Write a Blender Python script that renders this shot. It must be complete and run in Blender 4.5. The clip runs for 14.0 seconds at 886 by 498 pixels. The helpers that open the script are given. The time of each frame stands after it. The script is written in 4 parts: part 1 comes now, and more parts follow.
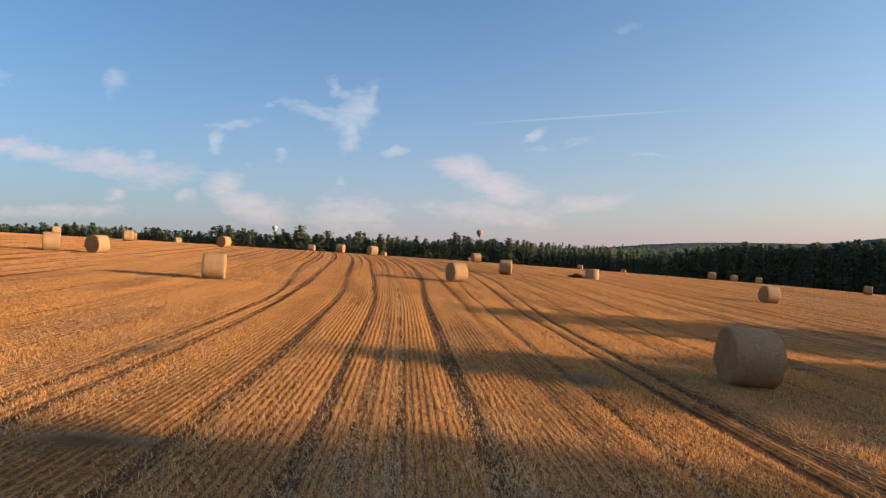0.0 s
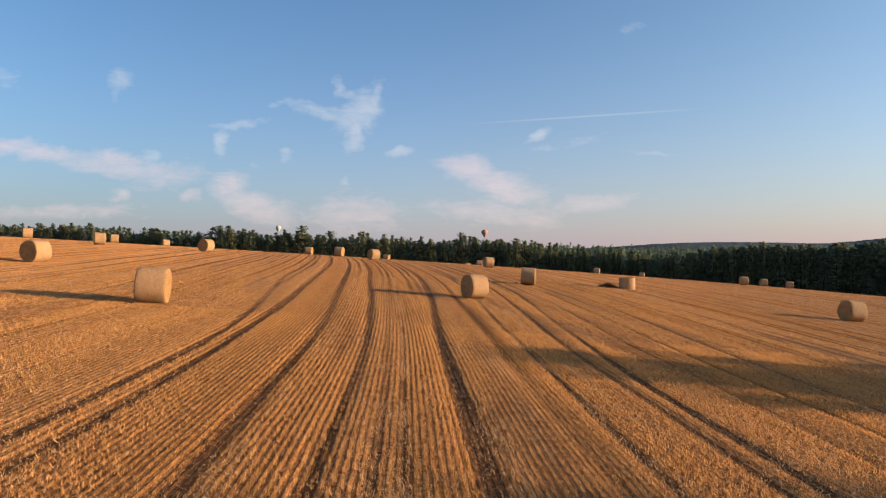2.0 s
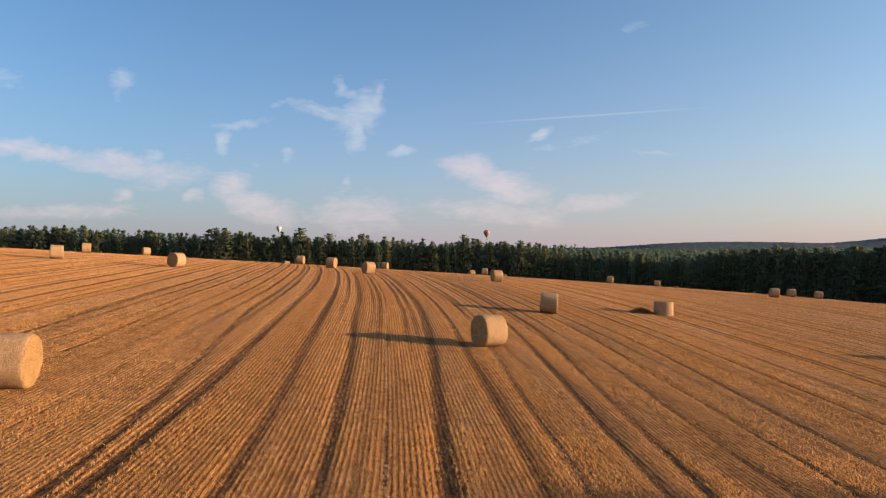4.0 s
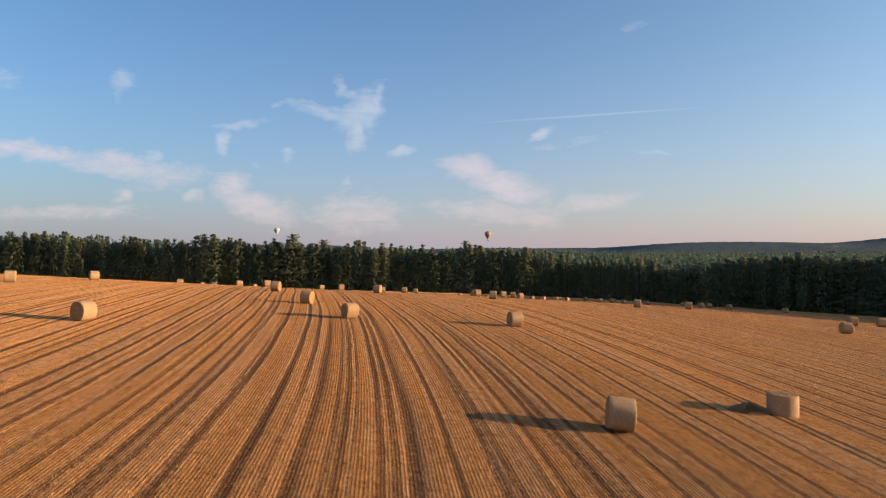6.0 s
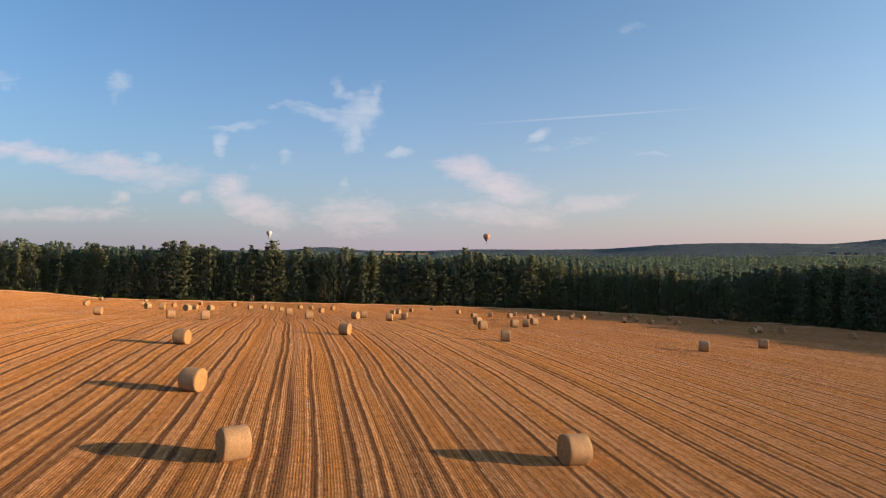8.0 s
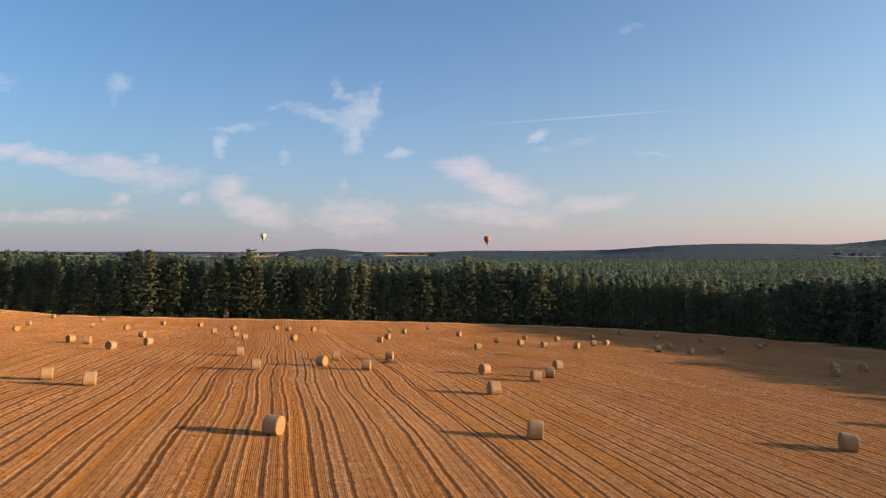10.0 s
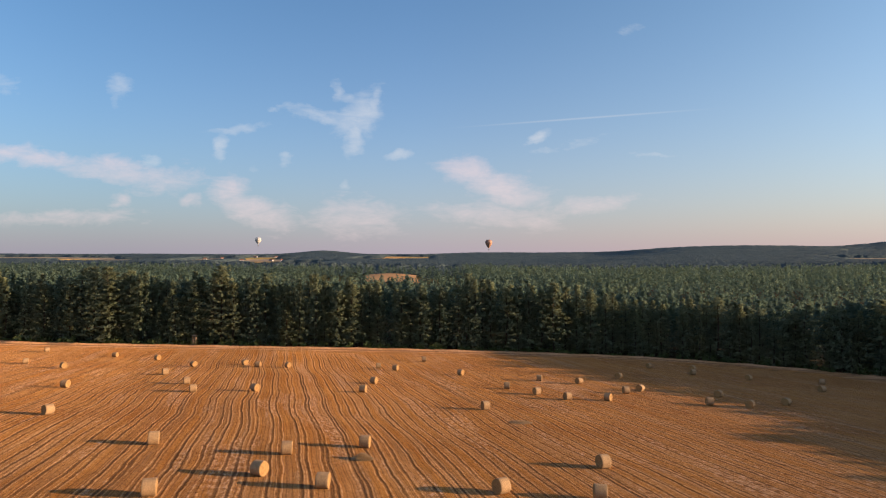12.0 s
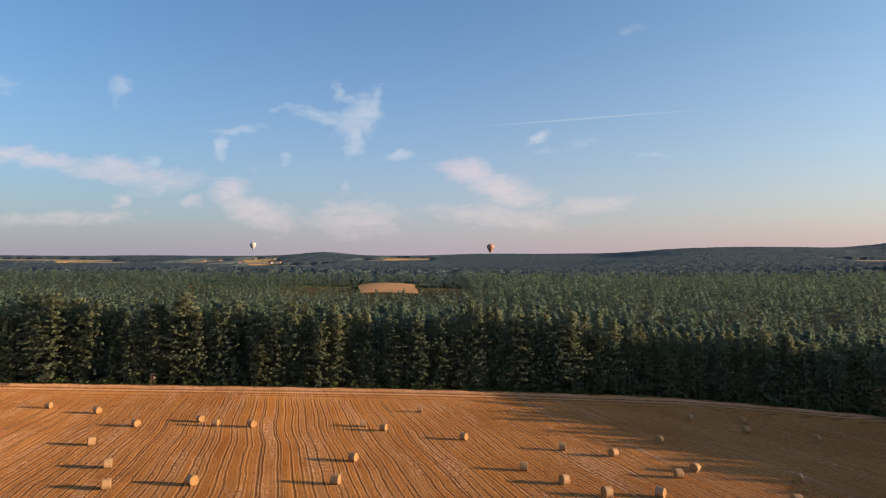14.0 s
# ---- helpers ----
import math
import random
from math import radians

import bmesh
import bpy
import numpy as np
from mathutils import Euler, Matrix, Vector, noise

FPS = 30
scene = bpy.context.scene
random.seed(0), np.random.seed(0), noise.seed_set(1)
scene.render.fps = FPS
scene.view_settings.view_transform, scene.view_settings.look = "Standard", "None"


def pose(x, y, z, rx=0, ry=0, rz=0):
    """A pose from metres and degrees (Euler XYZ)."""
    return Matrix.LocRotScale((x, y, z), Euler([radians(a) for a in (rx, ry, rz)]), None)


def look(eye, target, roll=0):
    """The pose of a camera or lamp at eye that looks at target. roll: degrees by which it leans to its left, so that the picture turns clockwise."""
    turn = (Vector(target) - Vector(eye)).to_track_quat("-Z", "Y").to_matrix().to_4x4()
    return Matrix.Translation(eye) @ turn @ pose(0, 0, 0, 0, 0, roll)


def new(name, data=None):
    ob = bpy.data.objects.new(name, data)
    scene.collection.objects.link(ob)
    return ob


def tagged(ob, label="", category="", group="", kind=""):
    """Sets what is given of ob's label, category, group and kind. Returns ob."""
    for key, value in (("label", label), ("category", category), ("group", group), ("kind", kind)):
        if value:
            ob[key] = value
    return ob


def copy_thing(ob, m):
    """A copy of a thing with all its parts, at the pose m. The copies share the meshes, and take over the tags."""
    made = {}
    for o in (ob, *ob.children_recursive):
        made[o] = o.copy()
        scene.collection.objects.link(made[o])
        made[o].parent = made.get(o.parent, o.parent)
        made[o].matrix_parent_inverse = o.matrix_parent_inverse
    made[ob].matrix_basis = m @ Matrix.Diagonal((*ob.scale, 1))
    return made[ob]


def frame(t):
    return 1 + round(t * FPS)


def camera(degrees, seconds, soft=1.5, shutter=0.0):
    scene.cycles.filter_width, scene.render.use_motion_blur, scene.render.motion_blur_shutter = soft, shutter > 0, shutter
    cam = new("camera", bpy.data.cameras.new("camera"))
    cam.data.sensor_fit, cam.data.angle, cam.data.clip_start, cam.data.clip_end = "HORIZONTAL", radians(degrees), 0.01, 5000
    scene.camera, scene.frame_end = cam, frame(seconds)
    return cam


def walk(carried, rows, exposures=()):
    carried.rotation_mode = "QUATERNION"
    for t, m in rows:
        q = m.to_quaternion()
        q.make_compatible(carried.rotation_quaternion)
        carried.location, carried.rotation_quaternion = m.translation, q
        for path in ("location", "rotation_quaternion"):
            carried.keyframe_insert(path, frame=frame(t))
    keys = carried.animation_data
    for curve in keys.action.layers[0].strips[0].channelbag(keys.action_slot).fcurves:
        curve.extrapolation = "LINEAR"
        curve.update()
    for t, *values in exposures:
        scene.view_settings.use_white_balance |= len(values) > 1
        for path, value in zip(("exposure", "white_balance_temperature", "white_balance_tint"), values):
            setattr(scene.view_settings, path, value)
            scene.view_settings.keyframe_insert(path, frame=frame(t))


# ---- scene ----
cam = camera(74.0, 14.0, soft=1.2)
PATH = [
    (0, -0.00, 0.00, 3.75, 90.31, -0.58, -0.52),
    (0.5, -0.14, 1.96, 3.91, 90.30, -0.59, -0.37),
    (1, -0.32, 4.03, 4.17, 90.30, -0.55, -0.25),
    (1.5, -0.46, 5.99, 4.31, 90.30, -0.54, -0.17),
    (2, -0.51, 8.04, 4.28, 90.28, -0.51, -0.10),
    (2.2, -0.52, 8.84, 4.30, 90.28, -0.51, -0.08),
    (4.3, -0.68, 17.14, 6.32, 90.24, -0.45, 0.10),
    (4.5, -0.74, 18.10, 6.77, 90.24, -0.44, 0.11),
    (5, -0.91, 20.82, 7.71, 90.23, -0.42, 0.13),
    (5.5, -0.90, 24.87, 8.19, 90.23, -0.40, 0.12),
    (6, -0.91, 30.53, 9.00, 90.23, -0.38, 0.11),
    (6.5, -0.95, 36.72, 9.72, 90.24, -0.32, 0.08),
    (7, -0.74, 43.25, 10.38, 90.27, -0.27, -0.00),
    (7.5, -0.63, 49.96, 10.94, 90.31, -0.24, -0.07),
    (8, -0.47, 56.90, 11.67, 90.36, -0.27, -0.10),
    (8.2, -0.39, 59.64, 11.94, 90.37, -0.25, -0.10),
    (10.3, 0.21, 86.61, 15.42, 90.46, -0.11, -0.12),
    (10.5, 0.24, 89.15, 15.85, 90.47, -0.10, -0.12),
    (11, 0.38, 95.52, 17.11, 90.48, -0.08, -0.11),
    (11.5, 0.47, 101.80, 18.33, 90.52, -0.10, -0.09),
    (12, 0.65, 108.27, 19.69, 90.55, -0.06, -0.07),
    (12.5, 0.72, 114.58, 21.02, 90.56, -0.05, -0.07),
    (13, 0.82, 120.96, 22.55, 90.57, -0.03, -0.05),
    (13.5, 0.96, 127.23, 24.16, 90.57, 0.03, -0.01),
    (14, 1.04, 133.75, 26.06, 90.60, 0.00, 0.00),
]
walk(cam, [(t, pose(*p)) for t, *p in PATH])

# ---- world, sun, exposure ----
SUN_AZ, SUN_EL = 94.6, 8.6          # degrees clockwise from +y, degrees above the horizon
scene.view_settings.exposure = 1.20

world = bpy.data.worlds.new("sky")
scene.world = world
world.use_nodes = True
wt = world.node_tree
wt.nodes.clear()


def wnode(kind, **values):
    n = wt.nodes.new(kind)
    for k, v in values.items():
        n.inputs[k].default_value = v
    return n


def wmath(op, a, b=None, clamp=False):
    n = wt.nodes.new("ShaderNodeMath")
    n.operation, n.use_clamp = op, clamp
    for i, v in enumerate((a, b)):
        if v is None:
            continue
        if isinstance(v, (int, float)):
            n.inputs[i].default_value = v
        else:
            wt.links.new(v, n.inputs[i])
    return n.outputs[0]


sky = wt.nodes.new("ShaderNodeTexSky")
sky.sky_type = "NISHITA"
sky.sun_disc = False
sky.sun_elevation = radians(SUN_EL)
sky.sun_rotation = radians(SUN_AZ)
sky.altitude, sky.air_density, sky.dust_density, sky.ozone_density = 200.0, 1.0, 0.7, 3.0
SKY = 0.083

# thin evening clouds, laid out on the plane that faces north (u to the east, v up)
wcoord = wt.nodes.new("ShaderNodeTexCoord")
wsep = wt.nodes.new("ShaderNodeSeparateXYZ")
wt.links.new(wcoord.outputs["Generated"], wsep.inputs[0])
ahead = wmath("MAXIMUM", wsep.outputs[1], 0.05)
u_sky, v_sky = wmath("DIVIDE", wsep.outputs[0], ahead), wmath("DIVIDE", wsep.outputs[2], ahead)
uv = wt.nodes.new("ShaderNodeCombineXYZ")
wt.links.new(u_sky, uv.inputs[0])
wt.links.new(v_sky, uv.inputs[1])
warp = wnode("ShaderNodeTexNoise", Scale=16.0, Detail=5.0, Roughness=0.6)
wt.links.new(uv.outputs[0], warp.inputs["Vector"])
shift = wt.nodes.new("ShaderNodeVectorMath")
shift.operation = "MULTIPLY_ADD"
wt.links.new(warp.outputs["Color"], shift.inputs[0])
shift.inputs[1].default_value = (0.05, 0.04, 0)
offset = wt.nodes.new("ShaderNodeVectorMath")
offset.operation = "SUBTRACT"
wt.links.new(uv.outputs[0], offset.inputs[0])
offset.inputs[1].default_value = (0.025, 0.02, 0)
wt.links.new(offset.outputs[0], shift.inputs[2])
wisps = wnode("ShaderNodeTexNoise", Scale=30.0, Detail=9.0, Roughness=0.66, Distortion=0.7)
stretch = wt.nodes.new("ShaderNodeMapping")
stretch.inputs["Scale"].default_value = (0.5, 1.5, 1.0)
stretch.inputs["Rotation"].default_value = (0, 0, radians(24))
wt.links.new(uv.outputs[0], stretch.inputs[0])
wt.links.new(stretch.outputs[0], wisps.inputs["Vector"])
wisp_gain = wt.nodes.new("ShaderNodeMapRange")
fibres = wnode("ShaderNodeTexNoise", Scale=95.0, Detail=6.0, Roughness=0.65, Distortion=0.5)
wt.links.new(stretch.outputs[0], fibres.inputs["Vector"])
wt.links.new(wmath("ADD", wmath("MULTIPLY", wisps.outputs["Fac"], 0.72), wmath("MULTIPLY", fibres.outputs["Fac"], 0.28)), wisp_gain.inputs[0])
for k, v in zip((1, 2, 3, 4), (0.30, 0.70, 0.0, 1.0)):
    wisp_gain.inputs[k].default_value = v


def cloud(u, v, ru, rv, turn, amount, vector):
    """One soft patch of cloud: centre, half widths (all in tangents), turn in degrees, thickness."""
    m = wt.nodes.new("ShaderNodeMapping")
    m.vector_type = "TEXTURE"
    m.inputs["Location"].default_value = (u, v, 0)
    m.inputs["Rotation"].default_value = (0, 0, radians(turn))
    m.inputs["Scale"].default_value = (ru, rv, 1)
    wt.links.new(vector, m.inputs[0])
    ln = wt.nodes.new("ShaderNodeVectorMath")
    ln.operation = "LENGTH"
    wt.links.new(m.outputs[0], ln.inputs[0])
    r = wt.nodes.new("ShaderNodeMapRange")
    r.interpolation_type = "SMOOTHERSTEP"
    wt.links.new(ln.outputs["Value"], r.inputs[0])
    for k, w in zip((1, 2, 3, 4), (1.75, 0.0, 0.0, amount)):
        r.inputs[k].default_value = w
    return r.outputs[0]


HIGH = [(-0.152, 0.236, 0.044, 0.026, 35, .85), (-0.134, 0.242, 0.034, 0.036, 20, 1.0), (-0.150, 0.203, 0.016, 0.032, -12, 1.0), (-0.117, 0.252, 0.012, 0.038, -8, .95), (-0.180, 0.281, 0.011, 0.015, 0, .75), (-0.160, 0.266, 0.026, 0.009, -30, .7),
        (-0.210, 0.237, 0.052, 0.011, -22, .85), (-0.244, 0.254, 0.040, 0.007, -5, .6), (-0.288, 0.252, 0.014, 0.005, -10, .5), (-0.177, 0.232, 0.034, 0.016, -15, .65),
        (-0.548, 0.286, 0.026, 0.024, 20, .8), (-0.556, 0.262, 0.014, 0.022, -8, .55), (-0.745, 0.288, 0.028, 0.022, 15, .5), (-0.352, 0.216, 0.055, 0.008, 10, .6),
        (-0.379, 0.183, 0.011, 0.026, 4, .85), (-0.266, 0.168, 0.011, 0.018, -5, .65), (-0.070, 0.172, 0.026, 0.009, 15, .85), (-0.325, 0.150, 0.010, 0.008, 0, .4),
        (-0.162, 0.118, 0.010, 0.012, 0, .65), (0.158, 0.201, 0.024, 0.010, 28, 1.0), (0.205, 0.184, 0.085, 0.008, 13, .45),
        (0.371, 0.172, 0.060, 0.004, 0, .5), (0.318, 0.385, 0.034, 0.010, 10, .35), (-0.495, 0.163, 0.018, 0.012, 0, .9)]
LOW = [(-0.700, 0.166, 0.1272, 0.0180, -8, .95), (-0.560, 0.142, 0.1378, 0.0228, -7, .95), (-0.475, 0.126, 0.0848, 0.0264, 0, .7),
       (-0.547, 0.091, 0.0212, 0.0132, 0, .8), (-0.427, 0.087, 0.0191, 0.0132, 0, .85), (-0.360, 0.110, 0.0360, 0.0264, 0, 1.0),
       (-0.320, 0.077, 0.0742, 0.0288, -20, 1.0), (-0.648, 0.064, 0.1590, 0.0144, 0, .7), (-0.148, 0.064, 0.0901, 0.0336, 0, .75),
       (0.045, 0.143, 0.0530, 0.0264, -5, 1.1), (0.104, 0.112, 0.0763, 0.0288, -15, 1.1), (0.092, 0.066, 0.1272, 0.0216, -4, .75),
       (0.252, 0.085, 0.0827, 0.0180, 8, .75)]


def cloud_sum(rows):
    total = None
    for row in rows:
        one = cloud(*row, shift.outputs[0])
        total = one if total is None else wmath("MAXIMUM", total, one)
    frayed = wmath("SUBTRACT", wmath("ADD", wmath("MULTIPLY", total, 1.0), wmath("MULTIPLY", wisp_gain.outputs[0], 0.8)), 0.62, True)
    return wmath("MINIMUM", frayed, wmath("MULTIPLY", total, 1.1))


trail = cloud(0.249, 0.2335, 0.165, 0.0016, 4.3, 0.45, uv.outputs[0])
high, low = wmath("MAXIMUM", cloud_sum(HIGH), trail), cloud_sum(LOW)
front = wmath("GREATER_THAN", wsep.outputs[1], 0.1)


def over(base, amount, colour):
    n = wt.nodes.new("ShaderNodeMix")
    n.data_type = "RGBA"
    wt.links.new(wmath("MULTIPLY", wmath("MULTIPLY", amount, 0.52, True), front), n.inputs[0])
    wt.links.new(base, n.inputs[6])
    n.inputs[7].default_value = (*colour, 1)
    return n.outputs[2]


# the evening haze along the horizon, and the deep blue above it
blue = wt.nodes.new("ShaderNodeMix")
blue.data_type, blue.blend_type = "RGBA", "MULTIPLY"
blue.inputs[0].default_value = 1.0
wt.links.new(sky.outputs[0], blue.inputs[6])
blue.inputs[7].default_value = (5.7, 6.4, 6.9, 1)
# the sky is deeper away from the sun and warmer towards it
sunward = wt.nodes.new("ShaderNodeValToRGB")
wt.links.new(wmath("ADD", wmath("MULTIPLY", wsep.outputs[0], 0.5), 0.5), sunward.inputs[0])
# the last two tones lie out of view, raised to warm the shade
TONES = [(0.0, (.74, .84, .87)), (.25, (.77, .87, .89)), (.475, (.945, 1.0, 1.0)), (.75, (1.12, 1.05, .945)), (.81, (1.16, 1.07, .96)), (.90, (1.6, 1.35, 1.05)), (1.0, (2.9, 2.1, 1.3))]
while len(sunward.color_ramp.elements) < len(TONES):
    sunward.color_ramp.elements.new(0.5)
for stop, (at, tone) in zip(sunward.color_ramp.elements, TONES):
    stop.position, stop.color = at, (*[c * .2 for c in tone], 1)
haze = wt.nodes.new("ShaderNodeMix")
haze.data_type = "RGBA"
wt.links.new(wmath("MULTIPLY", wmath("POWER", 2.718, wmath("MULTIPLY", wmath("ABSOLUTE", wsep.outputs[2]), -6.2)), 0.92), haze.inputs[0])
wt.links.new(blue.outputs[2], haze.inputs[6])
haze.inputs[7].default_value = (13.0, 10.4, 12.5, 1)
toned = wt.nodes.new("ShaderNodeMix")
toned.data_type, toned.blend_type = "RGBA", "MULTIPLY"
toned.inputs[0].default_value = 1.0
wt.links.new(haze.outputs[2], toned.inputs[6])
wt.links.new(sunward.outputs[0], toned.inputs[7])
CLOUD = 3.9
mixed = over(toned.outputs[2], high, (1.02 * CLOUD, 1.03 * CLOUD, 1.08 * CLOUD))
mixed = over(mixed, low, (1.24 * CLOUD, 0.98 * CLOUD, 0.98 * CLOUD))
# bright cloud added over the unseen part of the sky, as fill light
fill_veil = wnode("ShaderNodeTexNoise", Scale=2.6, Detail=6.0, Roughness=0.6, Distortion=0.6)
wt.links.new(wcoord.outputs["Generated"], fill_veil.inputs["Vector"])
fill_veil_gain = wt.nodes.new("ShaderNodeMapRange")
wt.links.new(fill_veil.outputs["Fac"], fill_veil_gain.inputs[0])
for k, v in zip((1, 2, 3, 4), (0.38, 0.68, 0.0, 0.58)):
    fill_veil_gain.inputs[k].default_value = v
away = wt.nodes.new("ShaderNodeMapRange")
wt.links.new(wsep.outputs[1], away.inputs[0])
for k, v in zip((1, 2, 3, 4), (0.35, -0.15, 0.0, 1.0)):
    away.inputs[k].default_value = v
fill_veiled = wt.nodes.new("ShaderNodeMix")
fill_veiled.data_type = "RGBA"
wt.links.new(wmath("MULTIPLY", fill_veil_gain.outputs[0], away.outputs[0]), fill_veiled.inputs[0])
wt.links.new(mixed, fill_veiled.inputs[6])
fill_veiled.inputs[7].default_value = (1.12 * CLOUD, 1.04 * CLOUD, 1.06 * CLOUD, 1)
background = wnode("ShaderNodeBackground", Strength=SKY)
wt.links.new(fill_veiled.outputs[2], background.inputs[0])
wout = wt.nodes.new("ShaderNodeOutputWorld")
wt.links.new(background.outputs[0], wout.inputs[0])

sun = new("sun", bpy.data.lights.new("sun", "SUN"))
sun.data.energy, sun.data.angle, sun.data.color = 5.0, radians(0.6), (1.0, 0.66, 0.40)
to_sun = Vector((math.sin(radians(SUN_AZ)) * math.cos(radians(SUN_EL)), math.cos(radians(SUN_AZ)) * math.cos(radians(SUN_EL)), math.sin(radians(SUN_EL))))
sun.matrix_world = look(to_sun * 300, (0, 0, 0))


# ---- materials ----
class Mat:
    """A node material with short calls for its nodes."""

    def __init__(self, name, rough=0.9, spec=0.2):
        self.m = bpy.data.materials.new(name)
        self.m.use_nodes = True
        self.t = self.m.node_tree
        self.b = self.t.nodes["Principled BSDF"]
        self.b.inputs["Roughness"].default_value = rough
        self.b.inputs["Specular IOR Level"].default_value = spec

    def put(self, value, socket):
        if isinstance(value, (int, float)):
            socket.default_value = value
        elif isinstance(value, tuple):
            socket.default_value = (*value, 1) if len(value) == 3 and socket.type == "RGBA" else value
        else:
            self.t.links.new(value, socket)

    def math(self, op, a, b=0.0, clamp=False):
        n = self.t.nodes.new("ShaderNodeMath")
        n.operation, n.use_clamp = op, clamp
        self.put(a, n.inputs[0])
        self.put(b, n.inputs[1])
        return n.outputs[0]

    def ranged(self, v, a, b, c=0.0, d=1.0, smooth=False):
        n = self.t.nodes.new("ShaderNodeMapRange")
        if smooth:
            n.interpolation_type = "SMOOTHSTEP"
        self.put(v, n.inputs[0])
        for k, w in zip((1, 2, 3, 4), (a, b, c, d)):
            n.inputs[k].default_value = w
        return n.outputs[0]

    def mix(self, f, a, b, blend="MIX"):
        n = self.t.nodes.new("ShaderNodeMix")
        n.data_type, n.blend_type = "RGBA", blend
        self.put(f, n.inputs[0])
        self.put(a, n.inputs[6])
        self.put(b, n.inputs[7])
        return n.outputs[2]

    def noise(self, vector, scale, detail=4.0, rough=0.55, distort=0.0):
        n = self.t.nodes.new("ShaderNodeTexNoise")
        if vector is not None:
            self.t.links.new(vector, n.inputs["Vector"])
        for k, v in (("Scale", scale), ("Detail", detail), ("Roughness", rough), ("Distortion", distort)):
            n.inputs[k].default_value = v
        return n.outputs["Fac"]

    def coords(self, which="Object"):
        return self.t.nodes.new("ShaderNodeTexCoord").outputs[which]

    def place(self):
        return self.t.nodes.new("ShaderNodeNewGeometry").outputs["Position"]

    def island(self):
        return self.t.nodes.new("ShaderNodeNewGeometry").outputs["Random Per Island"]

    def random(self):
        return self.t.nodes.new("ShaderNodeObjectInfo").outputs["Random"]

    def attribute(self, name, out="Fac"):
        n = self.t.nodes.new("ShaderNodeAttribute")
        n.attribute_name = name
        return n.outputs[out]

    def scaled(self, vector, scale):
        n = self.t.nodes.new("ShaderNodeMapping")
        n.inputs["Scale"].default_value = scale
        self.t.links.new(vector, n.inputs[0])
        return n.outputs[0]

    def bump(self, height, strength=0.5, distance=0.02, normal=None):
        n = self.t.nodes.new("ShaderNodeBump")
        n.inputs["Strength"].default_value, n.inputs["Distance"].default_value = strength, distance
        self.put(height, n.inputs["Height"])
        if normal is not None:
            self.put(normal, n.inputs["Normal"])
        return n.outputs[0]

    def done(self, colour, normal=None, rough=None):
        self.put(colour, self.b.inputs["Base Color"])
        if normal is not None:
            self.put(normal, self.b.inputs["Normal"])
        if rough is not None:
            self.put(rough, self.b.inputs["Roughness"])
        return self.m


